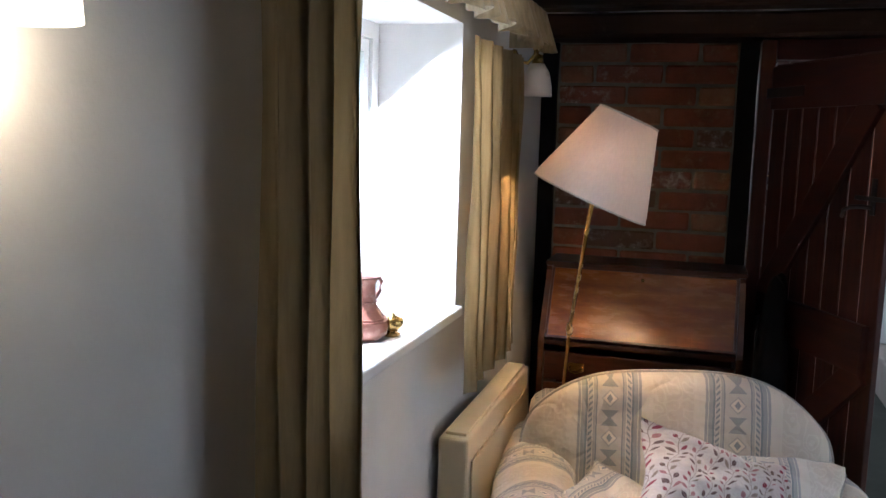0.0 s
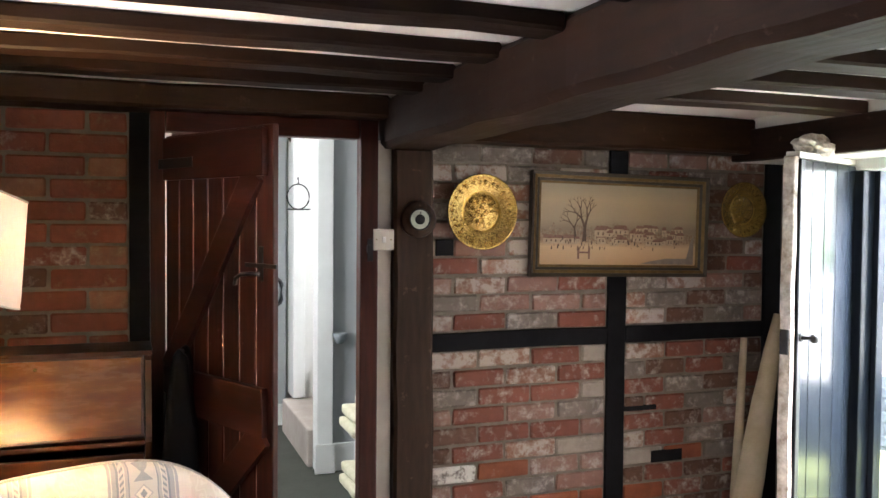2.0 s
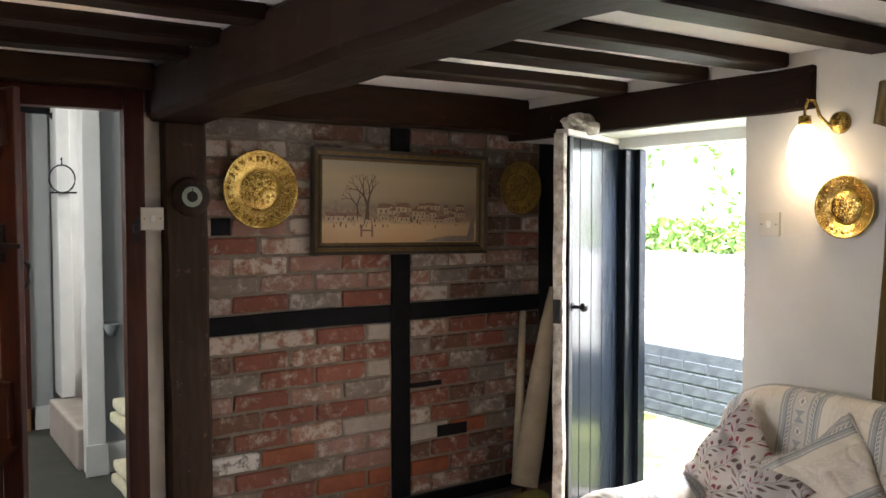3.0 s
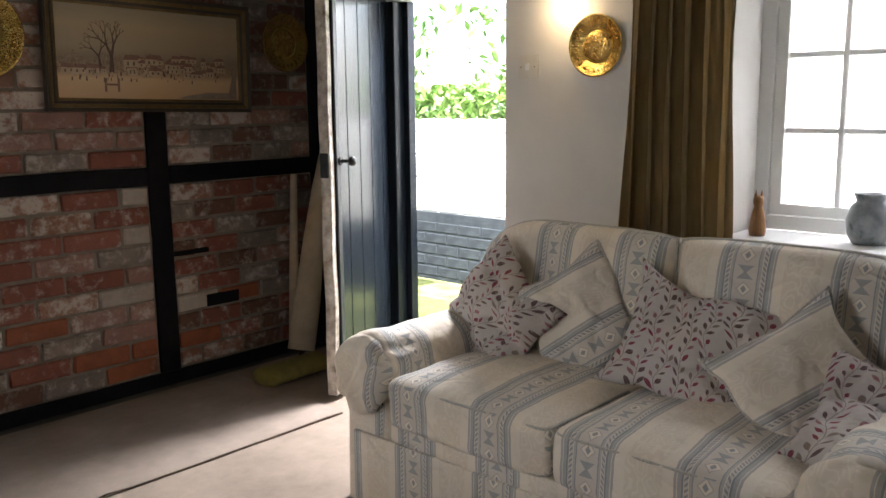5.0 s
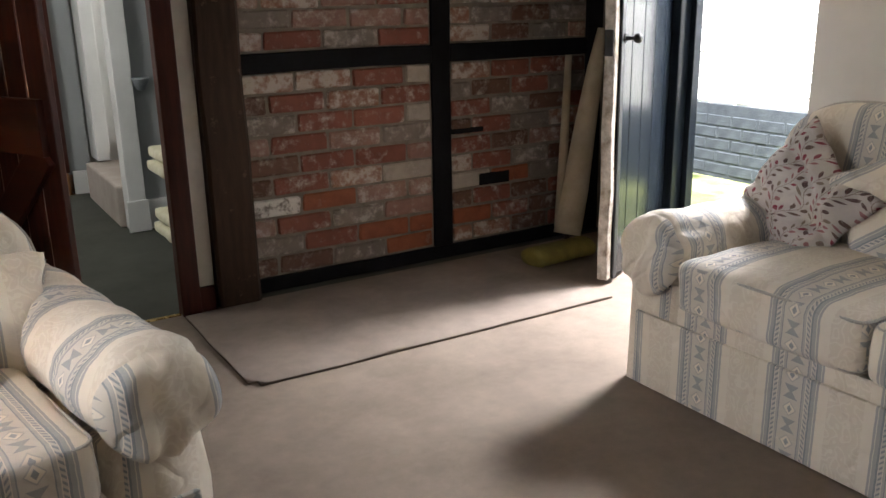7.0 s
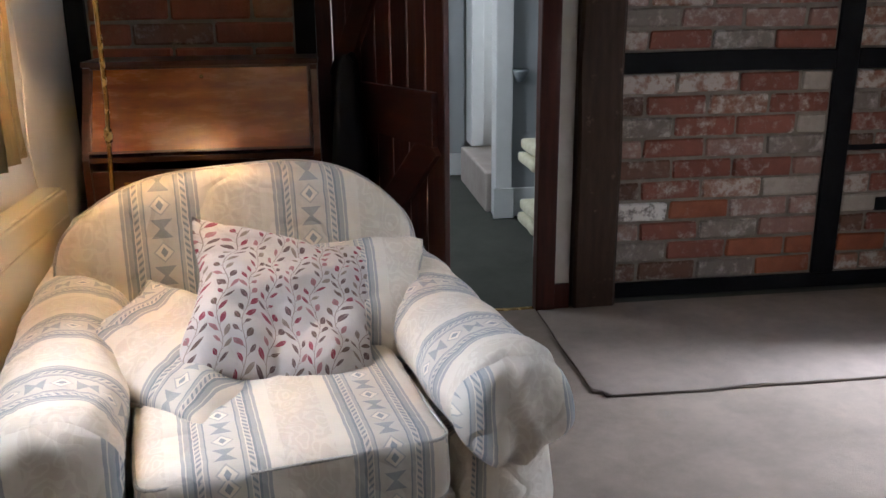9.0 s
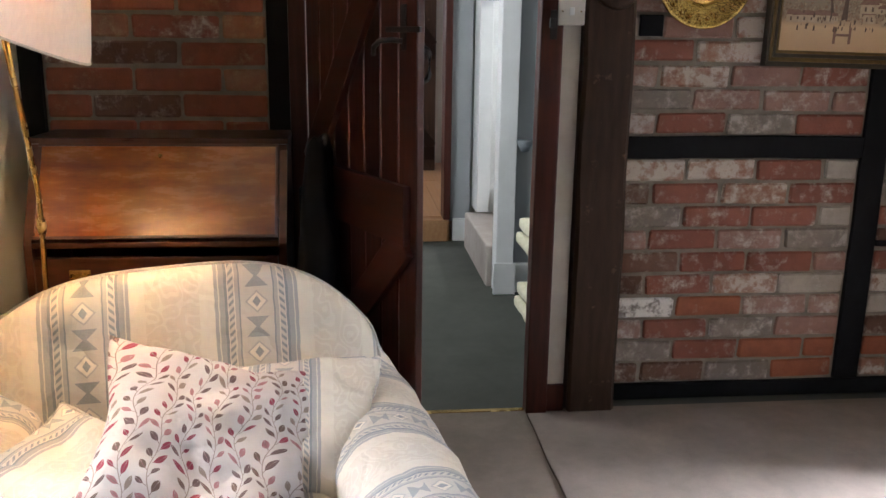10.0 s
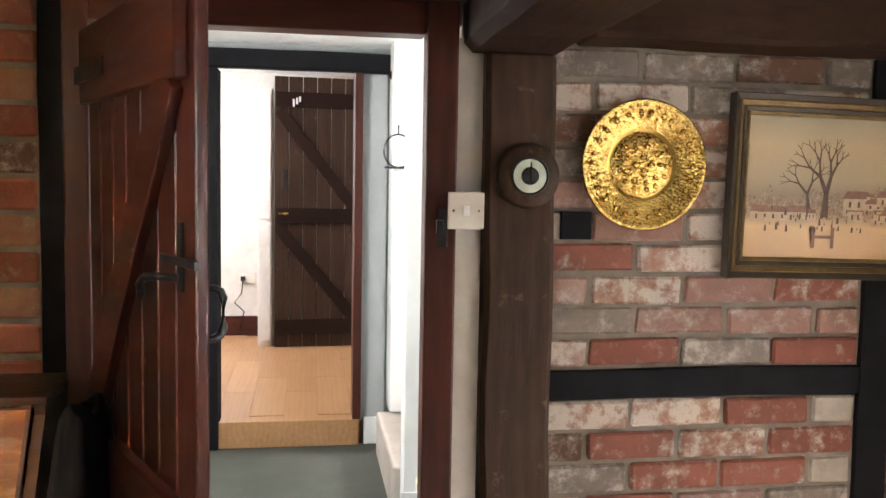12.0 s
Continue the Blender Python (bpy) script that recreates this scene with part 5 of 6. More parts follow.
def picture_frame(inset, wid, depth, mt, name):
    f = bmesh.new()
    o = [(-PW + inset, -PH + inset), (PW - inset, -PH + inset), (PW - inset, PH - inset), (-PW + inset, PH - inset)]
    i = [(-PW + inset + wid, -PH + inset + wid), (PW - inset - wid, -PH + inset + wid), (PW - inset - wid, PH - inset - wid), (-PW + inset + wid, PH - inset - wid)]
    of = [f.verts.new((x, -depth, z)) for x, z in o]
    ob_ = [f.verts.new((x, 0, z)) for x, z in o]
    inn = [f.verts.new((x, -depth * 0.7, z)) for x, z in i]
    inb = [f.verts.new((x, 0, z)) for x, z in i]
    for k in range(4):
        j = (k + 1) % 4
        f.faces.new((of[k], of[j], inn[j], inn[k]))
        f.faces.new((ob_[k], ob_[j], of[j], of[k]))
        f.faces.new((inn[k], inn[j], inb[j], inb[k]))
        f.faces.new((inb[k], inb[j], ob_[j], ob_[k]))
    bmesh.ops.bevel(f, geom=[e for e in f.edges], offset=0.002, segments=1, affect="EDGES")
    part(name, f, mt, pic)


picture_frame(0.0, 0.016, 0.036, M_FRAMEDARK, "outer_moulding")
picture_frame(0.0165, 0.014, 0.030, M_GILT, "gilt_moulding")
picture_frame(0.031, 0.012, 0.024, M_FRAMEDARK, "inner_moulding")
picture_frame(0.0435, 0.010, 0.020, M_GILT, "inner_gilt_slip")
bm = bmesh.new()
iw, ih = PW - 0.0535, PH - 0.0535
vs = [bm.verts.new(c) for c in ((-iw, -0.010, -ih), (iw, -0.010, -ih), (iw, -0.010, ih), (-iw, -0.010, ih))]
f = bm.faces.new(vs)
uvl = bm.loops.layers.uv.verify()
for l, c in zip(f.loops, ((0, 0), (1, 0), (1, 1), (0, 1))):
    l[uvl].uv = c
canvas = part("canvas", bm, mat_painting(), pic, "sepia snow scene with crowd")
part("backing_board", box(-iw, iw, -0.006, -0.002, -ih, ih), M_FRAMEDARK, pic)
M_PAINTDARK = mat_plain("dark_brown_paint", (0.07, 0.04, 0.025), (0.12, 0.07, 0.045), 60, 0.5)
M_PAINTHOUSE = mat_plain("umber_paint", (0.16, 0.08, 0.05), (0.24, 0.13, 0.09), 60, 0.5)
M_PAINTGREY = mat_plain("grey_brown_paint", (0.19, 0.15, 0.12), (0.27, 0.22, 0.17), 40, 0.5)


def flat_branch(bm, x, z, a, ln, w, depth, rnd):
    nx, nz = x + ln * math.sin(a), z + ln * math.cos(a)
    px, pz = math.cos(a), -math.sin(a)
    w2 = w * 0.62
    q = [bm.verts.new((xx, -0.0115, zz)) for xx, zz in ((x - px * w, z - pz * w), (x + px * w, z + pz * w), (nx + px * w2, nz + pz * w2), (nx - px * w2, nz - pz * w2))]
    bm.faces.new(q)
    if depth:
        for s in (-1, 1):
            flat_branch(bm, nx, nz, a + s * rnd.uniform(0.2, 0.6), ln * rnd.uniform(0.6, 0.82), w2, depth - 1, rnd)


bm = bmesh.new()
rnd = random.Random(5)
flat_branch(bm, -0.19, -0.075, 0.03, 0.062, 0.011, 5, rnd)
flat_branch(bm, -0.235, -0.06, -0.15, 0.045, 0.006, 4, rnd)
part("painted_tree", bm, M_PAINTDARK, pic, "bare brown tree")
M_PAINTPALE = mat_plain("pale_ochre_paint", (0.34, 0.24, 0.15), (0.50, 0.38, 0.25), 50, 0.5)
roofs, fronts, gaps = bmesh.new(), bmesh.new(), bmesh.new()


def flat_poly(bm, y, pts):
    bm.faces.new([bm.verts.new((px, y, pz)) for px, pz in pts])


for k in range(46):
    far_ = k > 6
    x = rnd.uniform(-0.12, 0.33) if far_ else -0.37 + 0.024 * k
    z = -0.045 + rnd.uniform(-0.035, 0.035) if far_ else -0.068
    w_, h_ = rnd.uniform(0.012, 0.032), rnd.uniform(0.012, 0.024)
    y = -0.0108 - 0.00012 * k
    flat_poly(fronts, y, ((x - w_, z - h_), (x + w_, z - h_), (x + w_, z + 0.3 * h_), (x - w_, z + 0.3 * h_)))
    flat_poly(roofs, y - 0.00004, ((x - 1.12 * w_, z + 0.2 * h_), (x + 1.12 * w_, z + 0.25 * h_), (x + 0.75 * w_, z + h_), (x - 0.7 * w_, z + 1.05 * h_)))
    for q in (-0.5, 0.3):
        flat_poly(gaps, y - 0.00006, ((x + q * w_, z - 0.7 * h_), (x + (q + 0.22) * w_, z - 0.7 * h_), (x + (q + 0.22) * w_, z - 0.1 * h_), (x + q * w_, z - 0.1 * h_)))
part("painted_roof", roofs, M_PAINTHOUSE, pic, "umber roofs")["kind"] = "stuff"
part("painted_house", fronts, M_PAINTPALE, pic, "pale ochre house fronts")["kind"] = "stuff"
part("painted_window", gaps, M_PAINTDARK, pic, "dark marks of windows")["kind"] = "stuff"
bm = bmesh.new()
for k in range(70):
    x, z = rnd.uniform(-0.36, 0.31), -0.078 + rnd.uniform(-0.03, 0.03)
    h_ = rnd.uniform(0.003, 0.011)
    y = -0.0122 - 0.00005 * k
    bm.faces.new([bm.verts.new((x + a * h_ * 0.35, y, z + b * h_)) for a, b in ((-1, -1), (1, -1), (0.8, 0.4), (0, 1.0), (-0.8, 0.4))])
part("painted_villager", bm, M_PAINTDARK, pic, "small dark marks of a crowd")["kind"] = "stuff"
bm = bmesh.new()
for a, b, c, d in ((-0.225, -0.215, -0.155, -0.10), (-0.17, -0.16, -0.155, -0.10), (-0.215, -0.17, -0.13, -0.122)):
    bm.faces.new([bm.verts.new(c_) for c_ in ((a, -0.0145, c), (b, -0.0145, c), (b, -0.0145, d), (a, -0.0145, d))])
part("painted_cart", bm, M_PAINTHOUSE, pic, "brown cart shafts")
bm = bmesh.new()
bm.faces.new([bm.verts.new(c_) for c_ in ((0.10, -0.0112, -0.178), (0.40, -0.0112, -0.178), (0.40, -0.0112, -0.03), (0.385, -0.0112, -0.06), (0.36, -0.0112, -0.15), (0.25, -0.0112, -0.15), (0.15, -0.0112, -0.165))])
part("painted_bank", bm, M_PAINTGREY, pic, "grey bank and leaning trunk")

keep = thing("latch_keep", "black iron latch keep on the red-brown door jamb", "latch keep", pose(0.838, 3.733, 1.34))
part("plate", box(-0.012, 0.012, -0.004, 0.0, -0.045, 0.045, 0.002), M_IRON, keep)
part("hook", box(-0.016, 0.0, -0.022, -0.004, -0.01, 0.02, 0.002), M_IRON, keep)
sk2 = thing("wall_socket", "small white socket with black plug low on the brick wall", "socket", pose(2.84, 3.83, 0.33))
part("plate", box(-0.04, 0.04, -0.012, 0, -0.0, 0.085, 0.003), M_PLASTIC, sk2)
part("plug", box(-0.022, 0.022, -0.05, -0.012, -0.03, 0.03, 0.006), M_IRON, sk2)

# ---- things near the outside door ----
roll = thing("rolled_parasol", "furled cream canvas parasol leaning in corner by the door", "parasol", pose(2.64, 3.66, 0.02))
part("canvas", tube([(0.0, 0.0, 0.04), (0.06, 0.02, 0.25), (0.14, 0.05, 0.55), (0.21, 0.07, 0.82), (0.25, 0.08, 1.0)], 0.05, 12, radii=[0.066, 0.064, 0.052, 0.038, 0.018]), M_CANVAS, roll, smooth=True)
part("pole", tube([(-0.003, -0.003, 0.0), (0.0, 0.0, 0.05)], 0.014, 8), M_OAK_Z, roll)
roll2 = thing("garden_pole", "slim pale wooden pole leaning in the dark corner", "pole", pose(2.70, 3.79, 0.0))
part("shaft", tube([(0, 0, 0.06), (0.05, 0.02, 0.9)], 0.02, 10, radii=[0.028, 0.016]), M_CANVAS, roll2, smooth=True)
exc = thing("draught_excluder", "olive ribbed cloth draught excluder on the carpet by the door", "draught excluder", pose(2.46, 3.50, 0.04, 0, 0, 4))
bm = bmesh.new()
lathe([(0.0, -0.19), (0.04, -0.18)] + [(0.058 + 0.006 * (k % 2), -0.17 + 0.34 * k / 16) for k in range(17)] + [(0.04, 0.18), (0.0, 0.19)], 18, bm, pose(0, 0, 0, 0, 90, 0))
for v_ in bm.verts:
    v_.co.z = max(-0.036, v_.co.z * 0.72)
    v_.co.y *= 1.25
part("cover", bm, M_MOSSY, exc, smooth=True)
shoe = thing("stone_ornament", "pale rough lump of stone resting on top of the open door", "ornament", pose(2.62, 3.236, 1.752))
bm = bmesh.new()
bmesh.ops.create_icosphere(bm, subdivisions=4, radius=0.055)
for v in bm.verts:
    v.co = Vector((v.co.x * 1.7, v.co.y * 0.9, v.co.z * 0.8)) * (1 + 0.55 * noise.noise(v.co * 24) + 0.2 * noise.noise(v.co * 60))
    v.co.z += 0.036
part("stone", bm, M_PEEL, shoe)
rug = thing("carpet_strip", "beige carpet offcut with dark cut edge laid over the carpet", "rug", pose(0, 0, 0.0))
bm = bmesh.new()
X0, X1, Y0, Y1 = 0.80, 2.30, 2.97, 3.72
g0, g1 = [], []
nx, ny = 48, 20
for j in range(ny + 1):
    r0, r1 = [], []
    for i in range(nx + 1):
        x, y = X0 + (X1 - X0) * i / nx, Y0 + (Y1 - Y0) * j / ny
        if j == 0:
            y += 0.008 * noise.noise(Vector((x * 4, 0, 0)))
        if i == 0:
            x += 0.006 * noise.noise(Vector((0, y * 4, 3)))
        c = max(0, 1 - math.hypot(i / 1.5, j / 1.5))
        lift = 0.006 * max(0, noise.noise(Vector((x * 2.2, y * 2.2, 0)))) + 0.006 * math.exp(-((x - 1.30) * 18) ** 2) * (1 if j else 0.6)
        r0.append(bm.verts.new((x + 0.03 * c, y + 0.03 * c, 0.001)))
        r1.append(bm.verts.new((x + 0.03 * c, y + 0.03 * c, 0.010 + lift)))
    g0.append(r0)
    g1.append(r1)
for j in range(ny):
    for i in range(nx):
        bm.faces.new((g1[j][i], g1[j][i + 1], g1[j + 1][i + 1], g1[j + 1][i]))
part("carpet", bm, M_RUG, rug, smooth=True)
bm = bmesh.new()
X = [X0 + (X1 - X0) * i / nx for i in range(nx + 1)]
top = [(x + (0.03 if i == 0 else 0), Y0 + 0.008 * noise.noise(Vector((x * 4, 0, 0))) + (0.03 if i == 0 else 0), 0.005) for i, x in enumerate(X)]
left = [(X0 + 0.006 * noise.noise(Vector((0, y * 4, 3))), y, 0.005) for y in [Y0 + (Y1 - Y0) * j / ny for j in range(1, ny + 1)]]
part("bound_edge", tube(left[::-1] + top, 0.0036, 6), M_EDGE, rug, "dark cut edge", smooth=True)


# ---- seating ----
def stripes_x(k=1.0, off=0.0):
    def fn(c, n):
        if abs(n.z) > 0.6:
            return (c.x + off, c.y)
        if abs(n.y) > 0.55:
            return (c.x + off, c.z)
        return (c.y + off + 0.05, c.z)
    return fn


def arm_bm(length, r, height, width, seed, uoff, ax=1.0):
    """A rolled arm running along y, its top at height."""
    bm = bmesh.new()
    uv = bm.loops.layers.uv.verify()
    prof = []
    cz = height - r
    for k in range(43):
        a = math.radians(-50 + k * 280 / 42)
        prof.append((ax * r * math.cos(a), cz + r * math.sin(a) * (1.0 if a > 0 else 1.1)))
    prof = [(width / 2, 0.0), (width / 2, cz * 0.5), (width / 2 - 0.002, cz - r * 0.9)] + prof + [(-width / 2 + 0.002, cz - r * 0.9), (-width / 2, cz * 0.5), (-width / 2, 0.0)]
    per = [0.0]
    for a, b in zip(prof, prof[1:]):
        per.append(per[-1] + math.hypot(b[0] - a[0], b[1] - a[1]))
    n = 30
    rings = []
    for j in range(n + 1):
        t = j / n
        y = -length / 2 + length * t
        e = 0.0
        d = min(t, 1 - t) * length
        rr = 0.035
        sc = 1 - (1 - math.sqrt(max(0, 1 - (1 - min(d, rr) / rr) ** 2))) * 0.16
        row = []
        for i, (x, z) in enumerate(prof):
            q = Vector((x * 9 + seed, y * 7, z * 9))
            gather = 2.2 if y < -length / 2 + 0.10 else 1.0
            w = gather * 0.008 * (noise.noise(q) - 0.7 * (1 - abs(noise.noise(q * 1.4))) ** 5)
            if z < height * 0.45:
                w *= 0.4
            pleat = max(0.0, 1 - (y + length / 2) / 0.10)
            if pleat and z > cz - r * 0.8:
                ang = math.atan2(z - cz, x)
                g_ = 1 + pleat * (0.022 * math.sin(ang * 9 + 5 * noise.noise(q * 0.6)) + 0.05 * noise.noise(q * 0.45))
                x, z = x * g_, cz + (z - cz) * g_
            xx = x * sc + (w if x > 0 else -w)
            zz = cz + (z - cz) * sc if z > cz - r else z
            row.append(bm.verts.new((xx, y + 0.012 * noise.noise(q * 0.7), max(0.0, zz + w * 0.6) if z > 0.02 else 0.0)))
        rings.append(row)
    for j in range(n):
        for i in range(len(prof) - 1):
            f = bm.faces.new((rings[j][i], rings[j][i + 1], rings[j + 1][i + 1], rings[j + 1][i]))
            ids = ((j, i), (j, i + 1), (j + 1, i + 1), (j + 1, i))
            for l, (jj, ii) in zip(f.loops, ids):
                l[uv].uv = (length * jj / n + uoff, per[ii])
    for row in (rings[0], rings[-1]):
        f = bm.faces.new(row)
        for l in f.loops:
            l[uv].uv = (l.vert.co.x + uoff, l.vert.co.z)
    rows_ = []
    for j, (rr, dy) in enumerate(((0.97, 0.004), (0.92, -0.016), (0.80, -0.030), (0.62, -0.036), (0.42, -0.036), (0.2, -0.034), (0.05, -0.034))):
        row = []
        for i in range(52):
            a = 2 * math.pi * i / 52
            px, pz = rr * r * math.cos(a), rr * r * math.sin(a)
            drop = 0.012 * max(0.0, -math.sin(a)) * rr
            fold_ = 0.5 + 0.5 * math.sin(px * 75 + seed * 2 + 6 * noise.noise(Vector((px * 6, pz * 9, seed))))
            k_ = -0.034 * fold_ * min(1.0, 0.35 + max(0.0, -pz) / r) * (1 - 0.2 * rr) + 0.020 * noise.noise(Vector((px * 14, seed, pz * 14)))
            row.append(bm.verts.new((ax * px, -length / 2 + dy + k_, cz + pz * (1.0 if pz > 0 else 1.1) - drop)))
        rows_.append(row)
    for ra, rb in zip(rows_, rows_[1:]):
        for i in range(52):
            k = (i + 1) % 52
            f = bm.faces.new((ra[i], ra[k], rb[k], rb[i]))
            for l in f.loops:
                l[uv].uv = (l.vert.co.x + uoff, l.vert.co.z)
    f = bm.faces.new(rows_[-1])
    for l in f.loops:
        l[uv].uv = (l.vert.co.x + uoff, l.vert.co.z)
    return bm


def back_cushion(w, h, t, seed, rcorner, uoff, square=0, lean=0.0, us=1.0):
    """A back pad with a high rounded top and corded edge, standing in xz, thick in y."""
    bm = bmesh.new()
    uv = bm.loops.layers.uv.verify()
    n = 30
    rims = []
    for side in (-1, 1):
        g = []
        for j in range(n + 1):
            row = []
            for i in range(n + 1):
                a, b = 2 * i / n - 1, j / n
                rc = rcorner * (0.12 if a * square > 0 else 1.0)
                top = h * (1 - (0.36 if square else 0.44) * abs(a + 0.05 * (square == 0)) ** (4.0 if square else 3.4) * rc + lean * a)
                x = a * w / 2 * (1 - 0.05 * (1 - b) * 0 - 0.10 * rc * b ** 5)
                z = b * top
                puff = ((1 - a ** 6) * (1 - (2 * b - 1) ** 6)) ** 0.5
                q = Vector((x * 6 + seed, side * 2.0, z * 6))
                wr = noise.noise(q) + 0.5 * noise.noise(q * 2.2)
                tuck = 0.018 * math.exp(-((a + 0.15 + 0.1 * b) * 9) ** 2) * (b > 0.35)
                y = side * (t * 0.15 + t * 0.35 * puff) + side * 0.010 * puff * wr - side * tuck * puff
                row.append(bm.verts.new((x, y, z + 0.006 * wr * puff)))
            g.append(row)
        for j in range(n):
            for i in range(n):
                f = bm.faces.new((g[j][i], g[j][i + 1], g[j + 1][i + 1], g[j + 1][i]))
                for l in f.loops:
                    l[uv].uv = (l.vert.co.x * us + uoff, l.vert.co.z * us)
        rims.append([g[0][i] for i in range(n + 1)] + [g[j][n] for j in range(1, n + 1)] + [g[n][i] for i in range(n - 1, -1, -1)] + [g[j][0] for j in range(n - 1, 0, -1)])
    A, B = rims
    for k in range(len(A)):
        f = bm.faces.new((A[k], A[(k + 1) % len(A)], B[(k + 1) % len(B)], B[k]))
        for l in f.loops:
            l[uv].uv = (l.vert.co.x * us + uoff, l.vert.co.z * us)
    return bm, [tuple(v.co) for v in A]


def seat_unit(name, label, category, m, seats, sw, depth, arm_h, arm_r, seat_h, back_h, uoff, back_t=0.22, rcorner=1.0, ax=1.0):
    s = thing(name, label, category, m)
    inner = seats * sw
    W = inner + 4 * arm_r * ax
    front, rear = -depth / 2, depth / 2
    base = box(-inner / 2 - 0.01, inner / 2 + 0.01, front + 0.02, rear - 0.02, 0.012, seat_h - 0.15, 0.01, 2)
    set_uv(base, stripes_x(off=uoff))
    part("base", base, M_STRIPE, s)
    for sx in (-1, 1):
        b = arm_bm(depth - 0.04, arm_r, arm_h, arm_r * ax * 1.72, 3.0 * sx + uoff, uoff, ax)
        part("arm", b, M_STRIPE, s, smooth=True, matrix=pose(sx * (inner / 2 + arm_r * ax), 0, 0))
    bk = soft_box(W - 2.0 * arm_r, 0.20, back_h - 0.14, 0.07, 16, 0, 0.006, 2.0, stripes_x(off=uoff), pose(0, rear - 0.11, (back_h - 0.14) / 2 + 0.01))
    part("back_frame", bk, M_STRIPE, s, smooth=True)
    for k in range(seats):
        cx = -inner / 2 + sw * (k + 0.5)
        c = soft_box(sw - 0.008, depth - back_t - 0.08, 0.155, 0.035, 22, 0.022, 0.010, 5.0 * k + uoff, stripes_x(off=uoff + cx), pose(0, 0, 0))
        co = part("seat_cushion", c, M_STRIPE, s, smooth=True, matrix=pose(cx, front + (depth - back_t - 0.08) / 2 - 0.012, seat_h - 0.075))
        hx, hy = (sw - 0.02) / 2, (depth - back_t - 0.10) / 2
        for z in (0.062, -0.062):
            pts = []
            for ex, ey in ((-1, -1), (1, -1), (1, 1), (-1, 1)):
                for a in range(4):
                    w = math.radians({(-1, -1): 180, (1, -1): 270, (1, 1): 0, (-1, 1): 90}[(ex, ey)] + a * 30)
                    pts.append((ex * (hx - 0.03) + 0.031 * math.cos(w), ey * (hy - 0.03) + 0.031 * math.sin(w), z))
            part("piping", tube(pts, 0.004, 6, True), M_PIPE, co, smooth=True)
        wide = sw + (0.37 if seats == 1 else 0.15)
        bb, rim = back_cushion(wide, back_h - seat_h + (0.015 if seats == 1 else 0.05), 0.20, 4.0 * k + uoff, rcorner, 0.013 if seats == 1 else uoff + cx + (0.137, -0.036)[k], 0 if seats == 1 else (-1 if k else 1), 0.05 if seats == 1 else 0.0, 0.787 if seats == 1 else 1.0)
        shift = 0.01 if seats == 1 else (0.08 if k else -0.08)
        bo = part("back_cushion", bb, M_STRIPE, s, smooth=True, matrix=pose(cx + shift, rear - back_t - (0.045 if seats == 1 else 0.005), seat_h - (0.02 if seats == 1 else 0.055), -9, 0, 0))
        part("piping", tube(rim, 0.0055, 6, True), M_PIPE, bo, smooth=True)
    sk_ = box(-W / 2 + arm_r * 0.62, W / 2 - arm_r * 0.62, front + 0.004, front + 0.018, 0.006, seat_h - 0.20, 0.005)
    set_uv(sk_, stripes_x(off=uoff))
    part("valance_skirt", sk_, M_STRIPE, s)
    return s


seat_unit("armchair", "cream and blue striped armchair with rolled arms, beside the bureau", "armchair", pose(-0.160, 2.635, 0, 0, 0, 11), 1, 0.585, 1.15, 0.525, 0.106, 0.395, 0.765, 0.28, back_t=0.21, rcorner=0.85, ax=1.2)
sofa = seat_unit("sofa", "cream and blue striped two-seat sofa with rolled arms, under the window", "sofa", pose(2.235, 1.61, 0, 0, 0, -90), 2, 0.585, 0.84, 0.55, 0.115, 0.44, 0.85, 0.035, rcorner=0.7)

part("fabric_label", box(-0.645, -0.615, -0.4095, -0.406, 0.345, 0.385, 0.001, 1), M_SOOTCLOTH, sofa, "small dark woven label")
CU_L = "leaf-print off-white cushion "
CU_S = "corded cream and blue striped cushion "
cushion((-0.088, 2.53, 0.51), -52, 13, 6, 0.45, 0.46, 0.12, M_LEAF, CU_L + "propped in the armchair", 1.3, wrinkle=0.022)
cushion((0.055, 2.66, 0.485), -50, 3, 4, 0.42, 0.38, 0.11, M_STRIPE, CU_S + "behind others in armchair", 1.06, True, slump=0.05)
cushion((-0.31, 2.47, 0.455), -76, 10, -30, 0.48, 0.40, 0.10, M_STRIPE, CU_S + "slumped low in the armchair", 2.45, True, slump=0.05)
cushion((2.25, 2.12, 0.55), -24, 32, -108, 0.40, 0.37, 0.13, M_LEAF, CU_L + "crumpled against the sofa arm near door", 3.3, wrinkle=0.045, slump=0.06)
cushion((2.31, 1.845, 0.56), -26, 52, -92, 0.38, 0.36, 0.11, M_STRIPE, CU_S + "tilted on the sofa", 1.27, True, slump=0.045)
cushion((2.27, 1.46, 0.57), -38, 14, -84, 0.46, 0.38, 0.13, M_LEAF, CU_L + "in the middle of the sofa", 5.1, wrinkle=0.02, slump=0.04)
cushion((2.22, 1.13, 0.545), -40, 50, -94, 0.38, 0.36, 0.12, M_STRIPE, CU_S + "leaning on second seat", 1.57, True, slump=0.045)
cushion((2.14, 0.93, 0.485), -58, 20, -80, 0.38, 0.36, 0.13, M_LEAF, CU_L + "beside the sofa arm away from door", 7.7, wrinkle=0.03)

